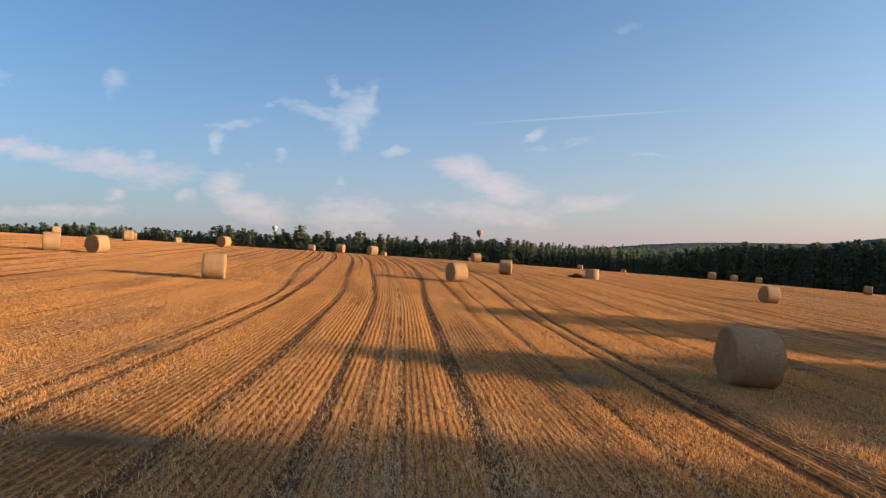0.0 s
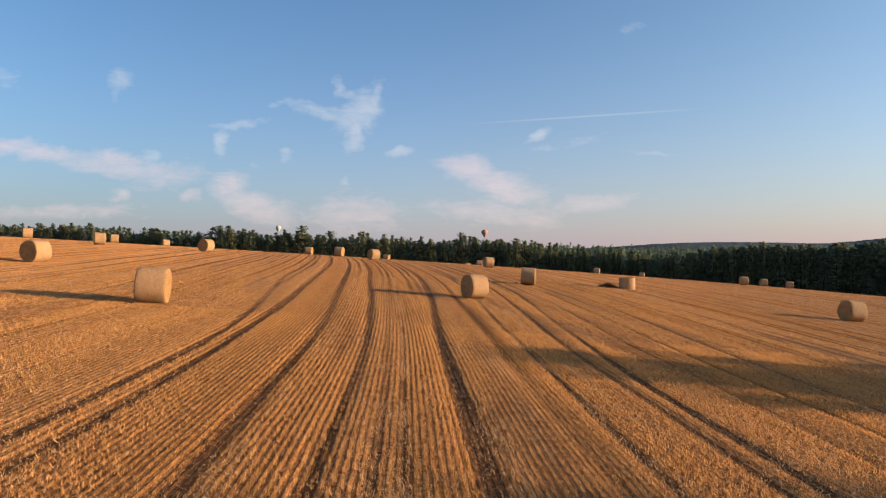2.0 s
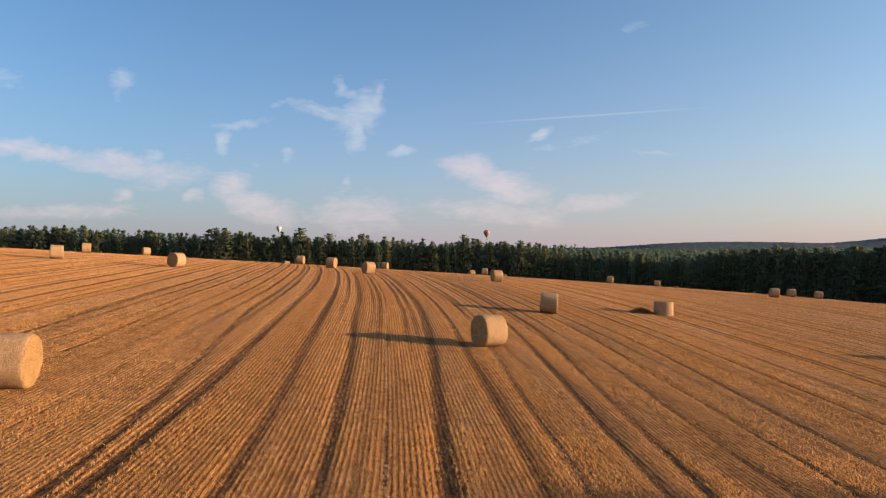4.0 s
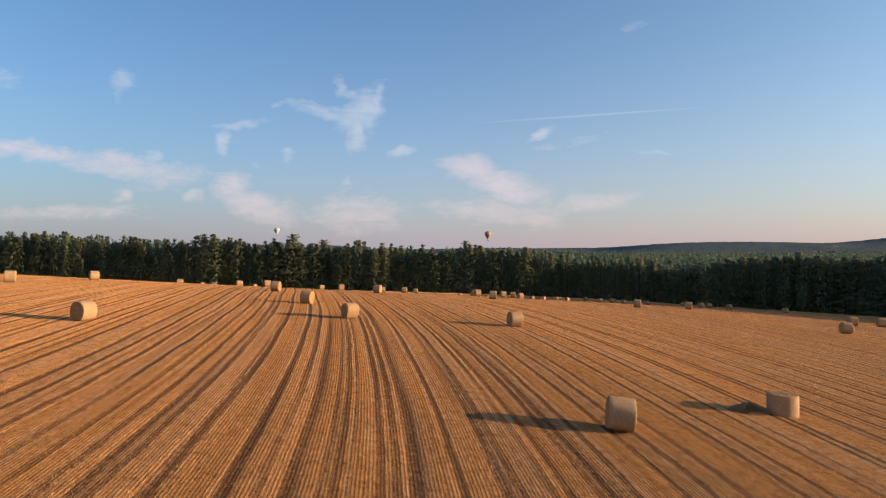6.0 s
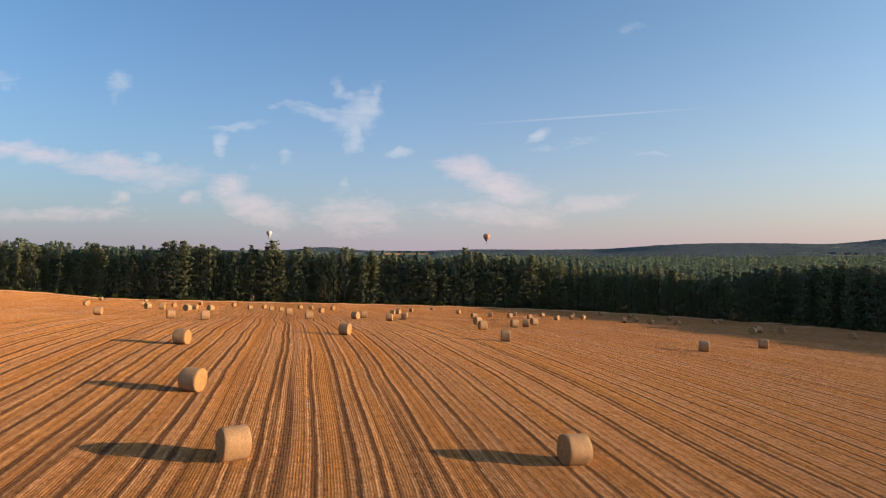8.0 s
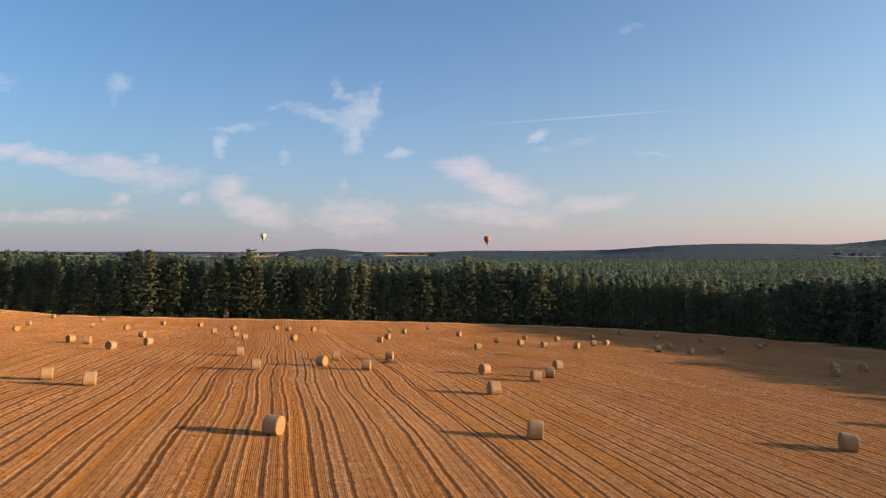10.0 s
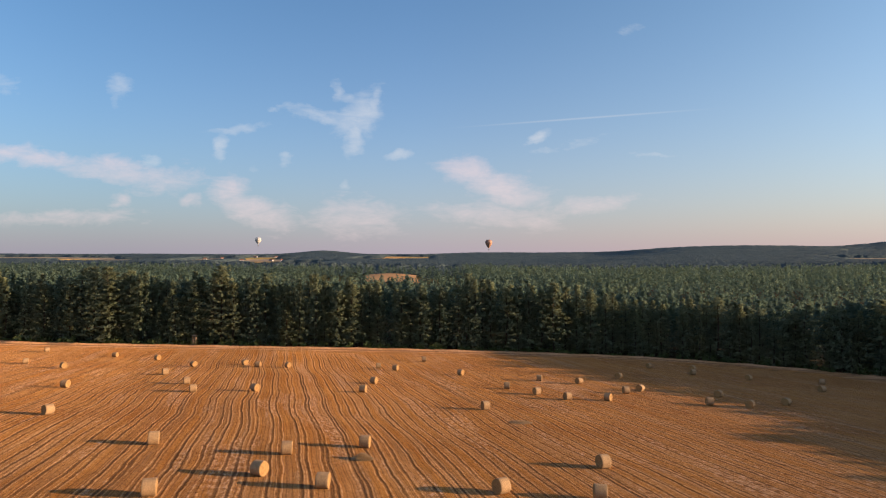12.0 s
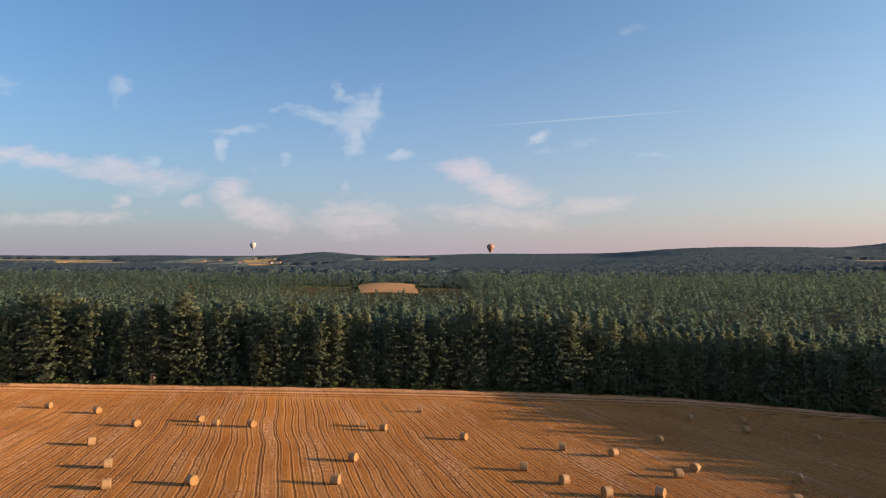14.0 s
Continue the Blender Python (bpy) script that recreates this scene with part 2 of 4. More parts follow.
def ground_material():
    """Stubble in drilled rows, wheel tracks and chaff; bare soil at the wood's edge; litter under the trees."""
    k = Mat("stubble_ground", 0.95, 0.1)
    rows = k.attribute("rows", "Vector")                      # x: across the rows, y: along them, in metres
    track, soil, wood, far, open_rows = k.attribute("track"), k.attribute("soil"), k.attribute("wood"), k.attribute("far"), k.attribute("open_rows")
    fine = k.noise(k.scaled(rows, (1, 0.35, 1)), 30.0, 5.0, 0.7)
    straw = k.noise(k.scaled(rows, (9.0, 2.2, 1)), 2.6, 6.0, 0.75, 0.6)
    patch = k.noise(k.scaled(rows, (0.35, 0.06, 1)), 1.0, 5.0, 0.65)
    swath = k.noise(k.scaled(rows, (0.55, 0.012, 1)), 1.0, 3.0, 0.6)
    blotch = k.noise(rows, 0.05, 4.0, 0.6)
    # drilled rows
    sep = k.t.nodes.new("ShaderNodeSeparateXYZ")
    k.put(rows, sep.inputs[0])
    wob = k.noise(k.scaled(rows, (2.0, 0.7, 1)), 1.0, 3.0, 0.6)
    phase = k.math("MULTIPLY", k.math("ADD", sep.outputs[0], k.math("MULTIPLY", wob, 0.07)), 2 * math.pi / 0.122)
    ridge = k.ranged(k.math("SINE", phase), -0.55, 0.75, 0.0, 1.0, True)
    broken = k.ranged(k.noise(k.scaled(rows, (3.0, 1.2, 1)), 1.6, 4.0, 0.7), 0.32, 0.62)
    clear = k.ranged(sep.outputs[1], 25.0, 130.0, 1.0, 0.38)     # row contrast fades along the field to fit the camera's view
    beside = k.math("MAXIMUM", k.ranged(sep.outputs[0], 15.0, 24.0, 0.0, 1.0, True), k.ranged(sep.outputs[0], -8.0, -16.0, 0.0, 1.0, True))
    clear = k.math("MULTIPLY", clear, k.math("SUBTRACT", 1.0, k.math("MULTIPLY", beside, 0.55)))      # and at the sides, to brighten ground without standing stubble
    ridge = k.math("MULTIPLY", ridge, broken)
    gold = k.mix(k.ranged(straw, 0.3, 0.72), (0.48, 0.232, 0.055), (0.89, 0.52, 0.155))
    pale = k.mix(k.ranged(straw, 0.3, 0.7), (0.46, 0.27, 0.125), (0.88, 0.61, 0.34))
    base = k.mix(k.ranged(swath, 0.40, 0.62, 0.0, 0.75, True), gold, pale)
    gap = k.mix(k.ranged(fine, 0.35, 0.7), (0.11, 0.060, 0.027), (0.40, 0.225, 0.09))
    c = k.mix(k.math("MULTIPLY", k.math("SUBTRACT", 1.0, ridge, True), k.math("MULTIPLY", clear, 0.95)), base, gap)
    c = k.mix(k.ranged(patch, 0.60, 0.74, 0.0, 0.7, True), c, (0.58, 0.45, 0.30))
    c = k.mix(k.ranged(blotch, 0.35, 0.68, 0.0, 0.45, True), c, k.mix(1.0, c, (1.0, 0.87, 0.70), "MULTIPLY"))
    flecks = k.noise(k.scaled(rows, (1, .55, 1)), 75.0, 3.0, 0.8)
    c = k.mix(k.ranged(flecks, 0.57, 0.68, 0.0, 0.85), c, (0.92, 0.74, 0.48))
    c = k.mix(k.ranged(flecks, 0.44, 0.32, 0.0, 0.6), c, (0.12, 0.07, 0.032))
    clump = k.noise(k.scaled(rows, (1, .8, 1)), 1.9, 7.0, 0.88)
    c = k.mix(k.ranged(clump, 0.50, 0.38, 0.0, 0.8), c, k.mix(1.0, c, (0.50, 0.43, 0.40), "MULTIPLY"))
    c = k.mix(k.ranged(clump, 0.51, 0.62, 0.0, 0.75), c, k.mix(1.0, c, (1.2, 1.25, 1.4), "MULTIPLY"))
    slope_dim = k.ranged(sep.outputs[1], 50.0, 190.0, 0.0, 0.95, True)     # brightness trim put into the colour: darker along the far slope
    c = k.mix(k.math("MULTIPLY", slope_dim, k.ranged(blotch, 0.25, 0.6, 0.6, 1.0)), c, k.mix(1.0, c, (0.475, 0.43, 0.345), "MULTIPLY"))
    earth = k.mix(k.noise(rows, 0.8, 5.0, 0.7), (0.30, 0.185, 0.11), (0.66, 0.46, 0.30))
    c = k.mix(soil, c, earth)
    lines_at = k.t.nodes.new("ShaderNodeTexVoronoi")
    lines_at.voronoi_dimensions = "1D"
    lines_at.inputs["Scale"].default_value = 1.0
    lines_at.inputs["Randomness"].default_value = 0.8
    jag = k.math("MULTIPLY", k.math("SUBTRACT", k.noise(k.scaled(rows, (0.25, 0.13, 1)), 1.0, 4.0, 0.6), 0.5), k.ranged(sep.outputs[1], 75.0, 165.0, 0.35, 0.95, True))
    k.put(k.math("MULTIPLY", k.math("ADD", sep.outputs[0], jag), 0.74), lines_at.inputs["W"])
    apart = k.math("ADD", lines_at.outputs["Distance"], k.math("MULTIPLY", k.math("SUBTRACT", clump, 0.5), 0.20))
    furrow = k.ranged(apart, 0.058, 0.108, 1.0, 0.0, True)
    lasting = k.ranged(k.noise(k.scaled(rows, (0.7, 0.03, 1)), 1.0, 3.0, 0.6), 0.34, 0.50, 0.35, 1.0)
    furrow = k.math("MULTIPLY", k.math("MULTIPLY", furrow, lasting), k.math("MULTIPLY", open_rows, k.math("MAXIMUM", k.ranged(sep.outputs[1], 24.0, 60.0, 0.0, 0.95, True), k.math("MULTIPLY", beside, 0.8))))
    thin_at = k.t.nodes.new("ShaderNodeTexVoronoi")
    thin_at.voronoi_dimensions = "1D"
    thin_at.inputs["Scale"].default_value = 1.0
    thin_at.inputs["Randomness"].default_value = 0.9
    k.put(k.math("MULTIPLY", k.math("ADD", sep.outputs[0], k.math("MULTIPLY", jag, 0.7)), 2.3), thin_at.inputs["W"])
    thin = k.ranged(k.math("ADD", thin_at.outputs["Distance"], k.math("MULTIPLY", k.math("SUBTRACT", clump, 0.5), 0.5)), 0.08, 0.18, 1.0, 0.0, True)
    thin = k.math("MULTIPLY", thin, k.math("MULTIPLY", open_rows, k.ranged(sep.outputs[1], 40.0, 90.0, 0.0, 0.6, True)))
    c = k.mix(thin, c, k.mix(1.0, c, (0.42, 0.38, 0.36), "MULTIPLY"))
    # swaths where chopped straw was left lying
    left_over = k.math("MULTIPLY", k.ranged(k.noise(k.scaled(rows, (0.22, 0.028, 1)), 1.0, 4.0, 0.65), 0.53, 0.62, 0.0, 1.0, True), k.math("MAXIMUM", k.ranged(sep.outputs[1], 95.0, 150.0, 0.12, 1.0, True), k.math("MULTIPLY", k.ranged(sep.outputs[0], 15.0, 24.0, 0.0, 0.75, True), k.ranged(sep.outputs[1], 45.0, 70.0, 1.0, 0.0, True))))
    lumps = k.noise(k.scaled(rows, (1, .6, 1)), 2.0, 5.0, 0.8)
    c = k.mix(k.math("MULTIPLY", left_over, k.ranged(lumps, 0.50, 0.60, 0.0, 0.65)), c, (0.68, 0.54, 0.43))
    c = k.mix(k.math("MULTIPLY", left_over, k.ranged(lumps, 0.48, 0.39, 0.0, 0.75)), c, (0.13, 0.082, 0.058))
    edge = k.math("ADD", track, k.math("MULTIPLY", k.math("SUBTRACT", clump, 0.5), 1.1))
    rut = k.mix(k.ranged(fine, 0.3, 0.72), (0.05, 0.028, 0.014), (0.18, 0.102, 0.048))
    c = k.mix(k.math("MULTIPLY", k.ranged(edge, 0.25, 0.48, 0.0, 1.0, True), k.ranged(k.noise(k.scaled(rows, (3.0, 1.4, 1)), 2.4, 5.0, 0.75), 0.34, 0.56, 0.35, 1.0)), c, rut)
    shoulder = k.math("MULTIPLY", k.ranged(apart, 0.13, 0.17, 0.0, 1.0, True), k.ranged(apart, 0.20, 0.27, 1.0, 0.0, True))
    c = k.mix(k.math("MULTIPLY", k.math("MULTIPLY", shoulder, k.ranged(sep.outputs[1], 30.0, 80.0, 0.0, 0.6, True)), k.ranged(lumps, 0.40, 0.60)), c, (0.86, 0.62, 0.36))
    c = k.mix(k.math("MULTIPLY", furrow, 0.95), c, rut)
    streak = k.noise(k.scaled(rows, (1.5, 0.022, 1)), 1.0, 3.0, 0.7)
    c = k.mix(k.ranged(streak, 0.56, 0.68, 0.0, 0.62, True), c, gap)
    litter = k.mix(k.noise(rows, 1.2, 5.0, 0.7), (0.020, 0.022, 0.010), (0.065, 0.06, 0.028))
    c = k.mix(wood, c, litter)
    meadow = k.mix(k.ranged(k.noise(rows, 0.004, 4.0, 0.6), 0.4, 0.6), (0.055, 0.075, 0.030), (0.20, 0.155, 0.075))
    c = k.mix(far, c, meadow)
    grit = k.noise(k.scaled(rows, (1, .6, 1)), 6.5, 4.0, 0.8)
    c = k.mix(k.ranged(grit, 0.50, 0.36, 0.0, 0.75), c, k.mix(1.0, c, (0.50, 0.46, 0.44), "MULTIPLY"))
    c = k.mix(k.ranged(grit, 0.52, 0.66, 0.0, 0.6), c, k.mix(1.0, c, (1.25, 1.25, 1.25), "MULTIPLY"))
    c = k.mix(1.0, c, (0.85, 0.765, 0.71), "MULTIPLY")
    relief = k.math("ADD", k.math("MULTIPLY", furrow, -0.14), k.math("ADD", k.math("MULTIPLY", k.math("MULTIPLY", ridge, clear), 0.10), k.math("ADD", k.math("MULTIPLY", clump, 0.16), k.math("MULTIPLY", fine, 0.05))))
    k.b.inputs["Sheen Weight"].default_value = 0.5
    k.b.inputs["Diffuse Roughness"].default_value = 1.0
    k.b.inputs["Sheen Roughness"].default_value = 0.5
    k.put(k.mix(1.0, c, (1.7, 1.4, 1.1), "MULTIPLY"), k.b.inputs["Sheen Tint"])
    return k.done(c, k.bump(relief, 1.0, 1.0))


def straw_material(name, low, high, net=False):
    """Wound straw: fine stalks; on the barrel the turns of netting lie across them."""
    k = Mat(name, 0.8, 0.25)
    p = k.coords()
    if net:
        turns = k.noise(k.scaled(p, (40, 3.5, 3.5)), 1.0, 3.0, 0.6)
        stalk = k.noise(k.scaled(p, (14, 20, 20)), 1.2, 6.0, 0.8, 0.8)
        shade = k.math("ADD", k.math("MULTIPLY", turns, 0.24), k.math("ADD", k.math("MULTIPLY", stalk, 0.62), k.math("MULTIPLY", k.noise(p, 3.2, 3.0, 0.6), 0.18)))
    else:
        shade = k.noise(k.scaled(p, (20, 16, 16)), 1.6, 6.0, 0.75, 1.4)
        turns = k.noise(p, 5.0, 4.0, 0.6)
        shade = k.math("ADD", k.math("MULTIPLY", shade, 0.8), k.math("MULTIPLY", turns, 0.22))
    stain = k.noise(p, 1.7, 3.0)
    c = k.mix(k.ranged(shade, 0.33, 0.72), low, high)
    c = k.mix(k.ranged(stain, 0.45, 0.75, 0.0, 0.35), c, (low[0] * 0.8, low[1] * 0.75, low[2] * 0.7))
    c = k.mix(k.math("MULTIPLY", k.random(), 0.3), c, k.mix(1.0, c, (0.85, 0.76, 0.68), "MULTIPLY"))
    return k.done(c, k.bump(shade, 0.8, 0.04))


def leaf_material(name, low, high, per_island=False):
    k = Mat(name, 0.75, 0.15)
    p = k.place()
    tone = k.noise(p, 0.16, 4.0, 0.65)
    c = k.mix(k.ranged(tone, 0.3, 0.7), low, high)
    stand = k.noise(p, 0.030, 4.0, 0.65)
    c = k.mix(k.ranged(stand, 0.54, 0.70, 0.0, 0.55, True), c, k.mix(1.0, c, (1.18, 1.12, 0.84), "MULTIPLY"))
    v = k.island() if per_island else k.random()
    c = k.mix(k.math("MULTIPLY", v, 0.15 if per_island else 0.6), c, k.mix(1.0, c, (1.15, 1.0, 0.85), "MULTIPLY"))
    if not per_island:
        c = k.mix(k.math("MULTIPLY", k.island(), 0.5), c, k.mix(1.0, c, (0.55, 0.62, 0.6), "MULTIPLY"))
    m = k.done(c)
    thin = k.t.nodes.new("ShaderNodeBsdfTranslucent")
    k.put(c, thin.inputs[0])
    both = k.t.nodes.new("ShaderNodeMixShader")
    both.inputs[0].default_value = 0.42
    k.t.links.new(k.b.outputs[0], both.inputs[1])
    k.t.links.new(thin.outputs[0], both.inputs[2])
    k.t.links.new(both.outputs[0], k.t.nodes["Material Output"].inputs[0])
    return m


def bark_material():
    k = Mat("bark", 0.9, 0.1)
    p = k.coords()
    n = k.noise(k.scaled(p, (6, 6, 1.4)), 1.5, 5.0, 0.7)
    c = k.mix(k.ranged(n, 0.3, 0.7), (0.030, 0.024, 0.020), (0.075, 0.052, 0.038))
    return k.done(c, k.bump(n, 0.8, 0.04))


def plain_material(name, low, high, scale=3.0, rough=0.8, spec=0.2, relief=0.2):
    k = Mat(name, rough, spec)
    n = k.noise(k.coords(), scale, 5.0, 0.65)
    return k.done(k.mix(k.ranged(n, 0.3, 0.7), low, high), k.bump(n, relief, 0.02))


M_GROUND = ground_material()
M_NET = straw_material("net_wrapped_straw", (0.150, 0.092, 0.045), (0.50, 0.335, 0.185), True)
M_END = straw_material("cut_straw", (0.14, 0.078, 0.030), (0.47, 0.285, 0.115))
M_LOOSE = straw_material("loose_straw", (0.20, 0.12, 0.055), (0.58, 0.38, 0.185))
M_NEEDLE = leaf_material("pine_needles", (0.168, 0.216, 0.155), (0.238, 0.274, 0.160))
# bluer than the edge pines: some distance haze is in this colour
M_WOOD = leaf_material("wood_needles", (0.096, 0.155, 0.125), (0.138, 0.195, 0.140), True)
M_BUSH = leaf_material("shrub_leaves", (0.06, 0.10, 0.045), (0.14, 0.18, 0.07), True)
M_BARK = bark_material()


# ---- shape of the land ----
TERMS = [(0, 0), (0, 1), (0, 2), (0, 3), (0, 4), (0, 5), (1, 0), (1, 1), (1, 2), (1, 3), (2, 0), (2, 1), (2, 2), (3, 0)]
COEF = [0.1696, -11.0581, -8.9680, 10.3264, 4.5930, -4.8706, -4.2158, 4.5818, -0.5002, -2.4976, -0.9068, 1.1387, -1.4680, -0.5512]


def smooth(v, a, b):
    s = np.clip((np.asarray(v, float) - a) / (b - a), 0, 1)
    return s * s * (3 - 2 * s)


def hills(x, y):
    """The far country: a wooded ridge to the east, low hills to the north."""
    g = lambda cx, cy, sx, sy, a: a * np.exp(-((x - cx) / sx) ** 2 - ((y - cy) / sy) ** 2)
    z = g(1500, 2950, 620, 500, 38) + g(2500, 2850, 560, 600, 62) + g(760, 2950, 170, 400, -15) + g(1040, 2950, 260, 400, 6) + g(1910, 2900, 150, 300, -2) + g(2330, 2850, 220, 400, 18)
    z += g(-860, 4400, 190, 300, 22) + g(-700, 4450, 600, 400, 6) + g(330, 4250, 330, 300, 13) + g(700, 4300, 900, 500, 4)
    z += g(-2800, 4500, 1500, 700, 4) + 26 * smooth(y, 1900, 3600) - 13 * smooth(y, 800, 1300) * (1 - smooth(x, 300, 900))
    z += g(1420, 2160, 330, 130, 13)
    z += g(-43, 622, 60, 34, 11.5)
    return z


def land(x, y):
    """Height of the ground: a crest across the field, falling to the wood and to the east."""
    x, y = np.asarray(x, float), np.asarray(y, float)
    u, v = np.clip(x, -150, 112) / 100, (np.clip(y, -8, 298) - 150) / 150
    z = sum(c * u ** a * v ** b for c, (a, b) in zip(COEF, TERMS))
    z = z + 2.6 * smooth(-x, 125, 180) * smooth(y, 190, 280) - 1.9 * smooth(x, 122, 146) * (1 - smooth(y, 236, 258))
    z = z - 0.65 * np.exp(-((x + 52) / 26) ** 2 - ((y - 150) / 16) ** 2)
    f = np.maximum(smooth(y, 300, 460), smooth(np.abs(x - 10), 185, 420))
    f = np.maximum(f, smooth(-y, 20, 260))
    return z * (1 - f) + (-8.0 + 3.0 * np.sin(x / 190 + 0.5) * np.cos(y / 240)) * f + hills(x, y)


def drift(y):
    """The sideways run of the drilled rows along the field."""
    y = np.clip(np.asarray(y, float), -25, 300)
    return -0.155 * y - 0.125 * 45 * np.log(np.cosh((y - 62) / 45))


def sway(s, y):
    """Small bends of the rows, stronger on the far slope."""
    a = 0.05 + 0.24 * smooth(y, 70, 190)
    return a * (np.sin(y / 9.0 + s * 0.07) + 0.6 * np.sin(y / 4.3 + s * 0.10 + 1.0) + 0.7 * np.sin(y / 21.0 - s * 0.05)) * (1 - smooth(np.abs(y - 120), 160, 200)) * (1 - smooth(np.abs(s), 70, 120))


EDGE = [(-900, 330), (-400, 300), (-200, 291), (-115, 288.7), (0, 289.7), (62, 288.8), (90, 283), (109, 278), (121, 264), (127, 248), (140, 222), (151, 197), (156, 175), (162, 150), (172, 115), (190, 60), (230, 20), (420, -40), (900, -80)]


def beyond_edge(x, y):
    """Metres past the wood's edge (above 0: in the wood)."""
    x, y = np.asarray(x, float), np.asarray(y, float)
    best = np.full(np.broadcast(x, y).shape, 1e9)
    side = np.zeros_like(best)
    for (ax, ay), (bx, by) in zip(EDGE, EDGE[1:]):
        dx, dy = bx - ax, by - ay
        t = np.clip(((x - ax) * dx + (y - ay) * dy) / (dx * dx + dy * dy), 0, 1)
        px, py = x - ax - t * dx, y - ay - t * dy
        d = np.hypot(px, py)
        near = d < best
        best = np.where(near, d, best)
        side = np.where(near, np.sign(dx * py - dy * px), side)
    return best * side


# ---- the ground sheet ----
def spread(first, last, count):
    return list(first + (last - first) * (np.arange(1, count + 1) / count) ** 3)


def mesh_from(name, verts, faces, material):
    me = bpy.data.meshes.new(name)
    v, f = np.asarray(verts, np.float32).reshape(-1, 3), np.asarray(faces, np.int32)
    n = f.shape[1]
    me.vertices.add(len(v))
    me.vertices.foreach_set("co", v.ravel())
    me.loops.add(f.size)
    me.loops.foreach_set("vertex_index", f.ravel())
    me.polygons.add(len(f))
    me.polygons.foreach_set("loop_start", np.arange(0, f.size, n, dtype=np.int32))
    me.update(calc_edges=True)
    if material:
        me.materials.append(material)
    return me


def grid_faces(nx, ny):
    i = np.arange(nx * ny, dtype=np.int32).reshape(ny, nx)
    return np.stack([i[:-1, :-1], i[:-1, 1:], i[1:, 1:], i[1:, :-1]], -1).reshape(-1, 4)


rnd = random.Random(7)
# wheel tracks and matted strips: place across the rows by the start, the same from 50 m on, half width, depth
TRACKS = [(-5.2, -6.4, .15, .4), (-3.6, -4.9, .12, .5), (-1.5, -3.15, .17, .95), (-.92, -1.38, .20, 1.0), (1.25, .6, .22, .85), (2.85, 2.3, .20, .9), (3.5, 3.2, .19, .55), (3.95, 4.0, .10, .8),
          (5.15, 6.0, .25, .95), (6.9, 7.4, .24, .6), (7.75, 8.7, .17, .8), (9.35, 10.6, .16, .95), (10.1, 11.9, .20, .95), (12.0, 13.2, .14, .6), (13.6, 14.4, .14, .7), (15.4, 16.6, .16, .7)]
s_at = 16.6
while s_at < 140:
    s_at += rnd.choice((.75, 1.1, 1.3, 1.5, 1.7)) * rnd.uniform(.92, 1.08)
    TRACKS.append((s_at - 1, s_at, rnd.uniform(.09, .17), rnd.uniform(.4, .9)))
s_at = -6.4
while s_at > -125:
    s_at -= rnd.choice((.75, 1.1, 1.3, 1.5, 1.7)) * rnd.uniform(.92, 1.08)
    TRACKS.append((s_at + 1, s_at, rnd.uniform(.09, .17), rnd.uniform(.4, .9)))


def track_depth(s, y):
    total = np.zeros(np.broadcast(s, y).shape)
    run = smooth(y, 22, 50)
    for i, (near_at, far_at, w, a) in enumerate(TRACKS):
        c = near_at + (far_at - near_at) * run
        near = np.abs(s - c) < 1.2
        if near.any():
            wav = (0.04 + 0.11 * smooth(y, 70, 180)) * (np.sin(y / (5.0 + i % 3) + i * 1.7) + 0.7 * np.sin(y / 2.6 + i * 2.3))
            live = 0.78 + 0.22 * np.sin(y / 23.0 + i * 2.1) * np.sin(y / 7.0 + i)
            total = np.maximum(total, np.where(near, a * live * np.exp(-((s - c - wav) / w) ** 2), 0))
    return total


cols = np.array(sorted([-v for v in spread(140, 4900, 26)] + list(np.arange(-140, -66, 1.0)) + list(np.arange(-66, -13, 0.3)) + list(np.arange(-13, 22, 0.2))
                       + list(np.arange(22, 128, 0.3)) + list(np.arange(128, 160.5, 1.0)) + spread(161, 4900, 26)))
lines = np.array(sorted([-v for v in spread(20, 4900, 20)] + list(np.arange(-20, 70, 1.0)) + list(np.arange(70, 274, 1.5)) + list(np.arange(274, 300, .75)) + list(np.arange(300, 420, 8.0)) + spread(420, 4900, 60)))
S, Y = np.meshgrid(cols, lines)
X = S + drift(Y) + sway(S, Y)
past = beyond_edge(X, Y)
field = (1 - smooth(past, -9, -7)) * (1 - smooth(np.abs(Y - 130), 240, 300)) * (1 - smooth(np.abs(S - 10), 124, 138))
open_rows = 1 - smooth(past, -17, -12.5) * smooth(Y, 225, 250)      # the headland along the wood has no rows across it
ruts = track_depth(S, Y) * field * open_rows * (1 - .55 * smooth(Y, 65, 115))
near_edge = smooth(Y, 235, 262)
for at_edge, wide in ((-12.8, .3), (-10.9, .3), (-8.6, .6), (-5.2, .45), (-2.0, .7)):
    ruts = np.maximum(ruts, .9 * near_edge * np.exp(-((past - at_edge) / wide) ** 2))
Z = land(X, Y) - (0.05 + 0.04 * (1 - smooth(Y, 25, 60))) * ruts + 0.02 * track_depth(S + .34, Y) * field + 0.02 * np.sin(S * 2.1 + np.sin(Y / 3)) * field
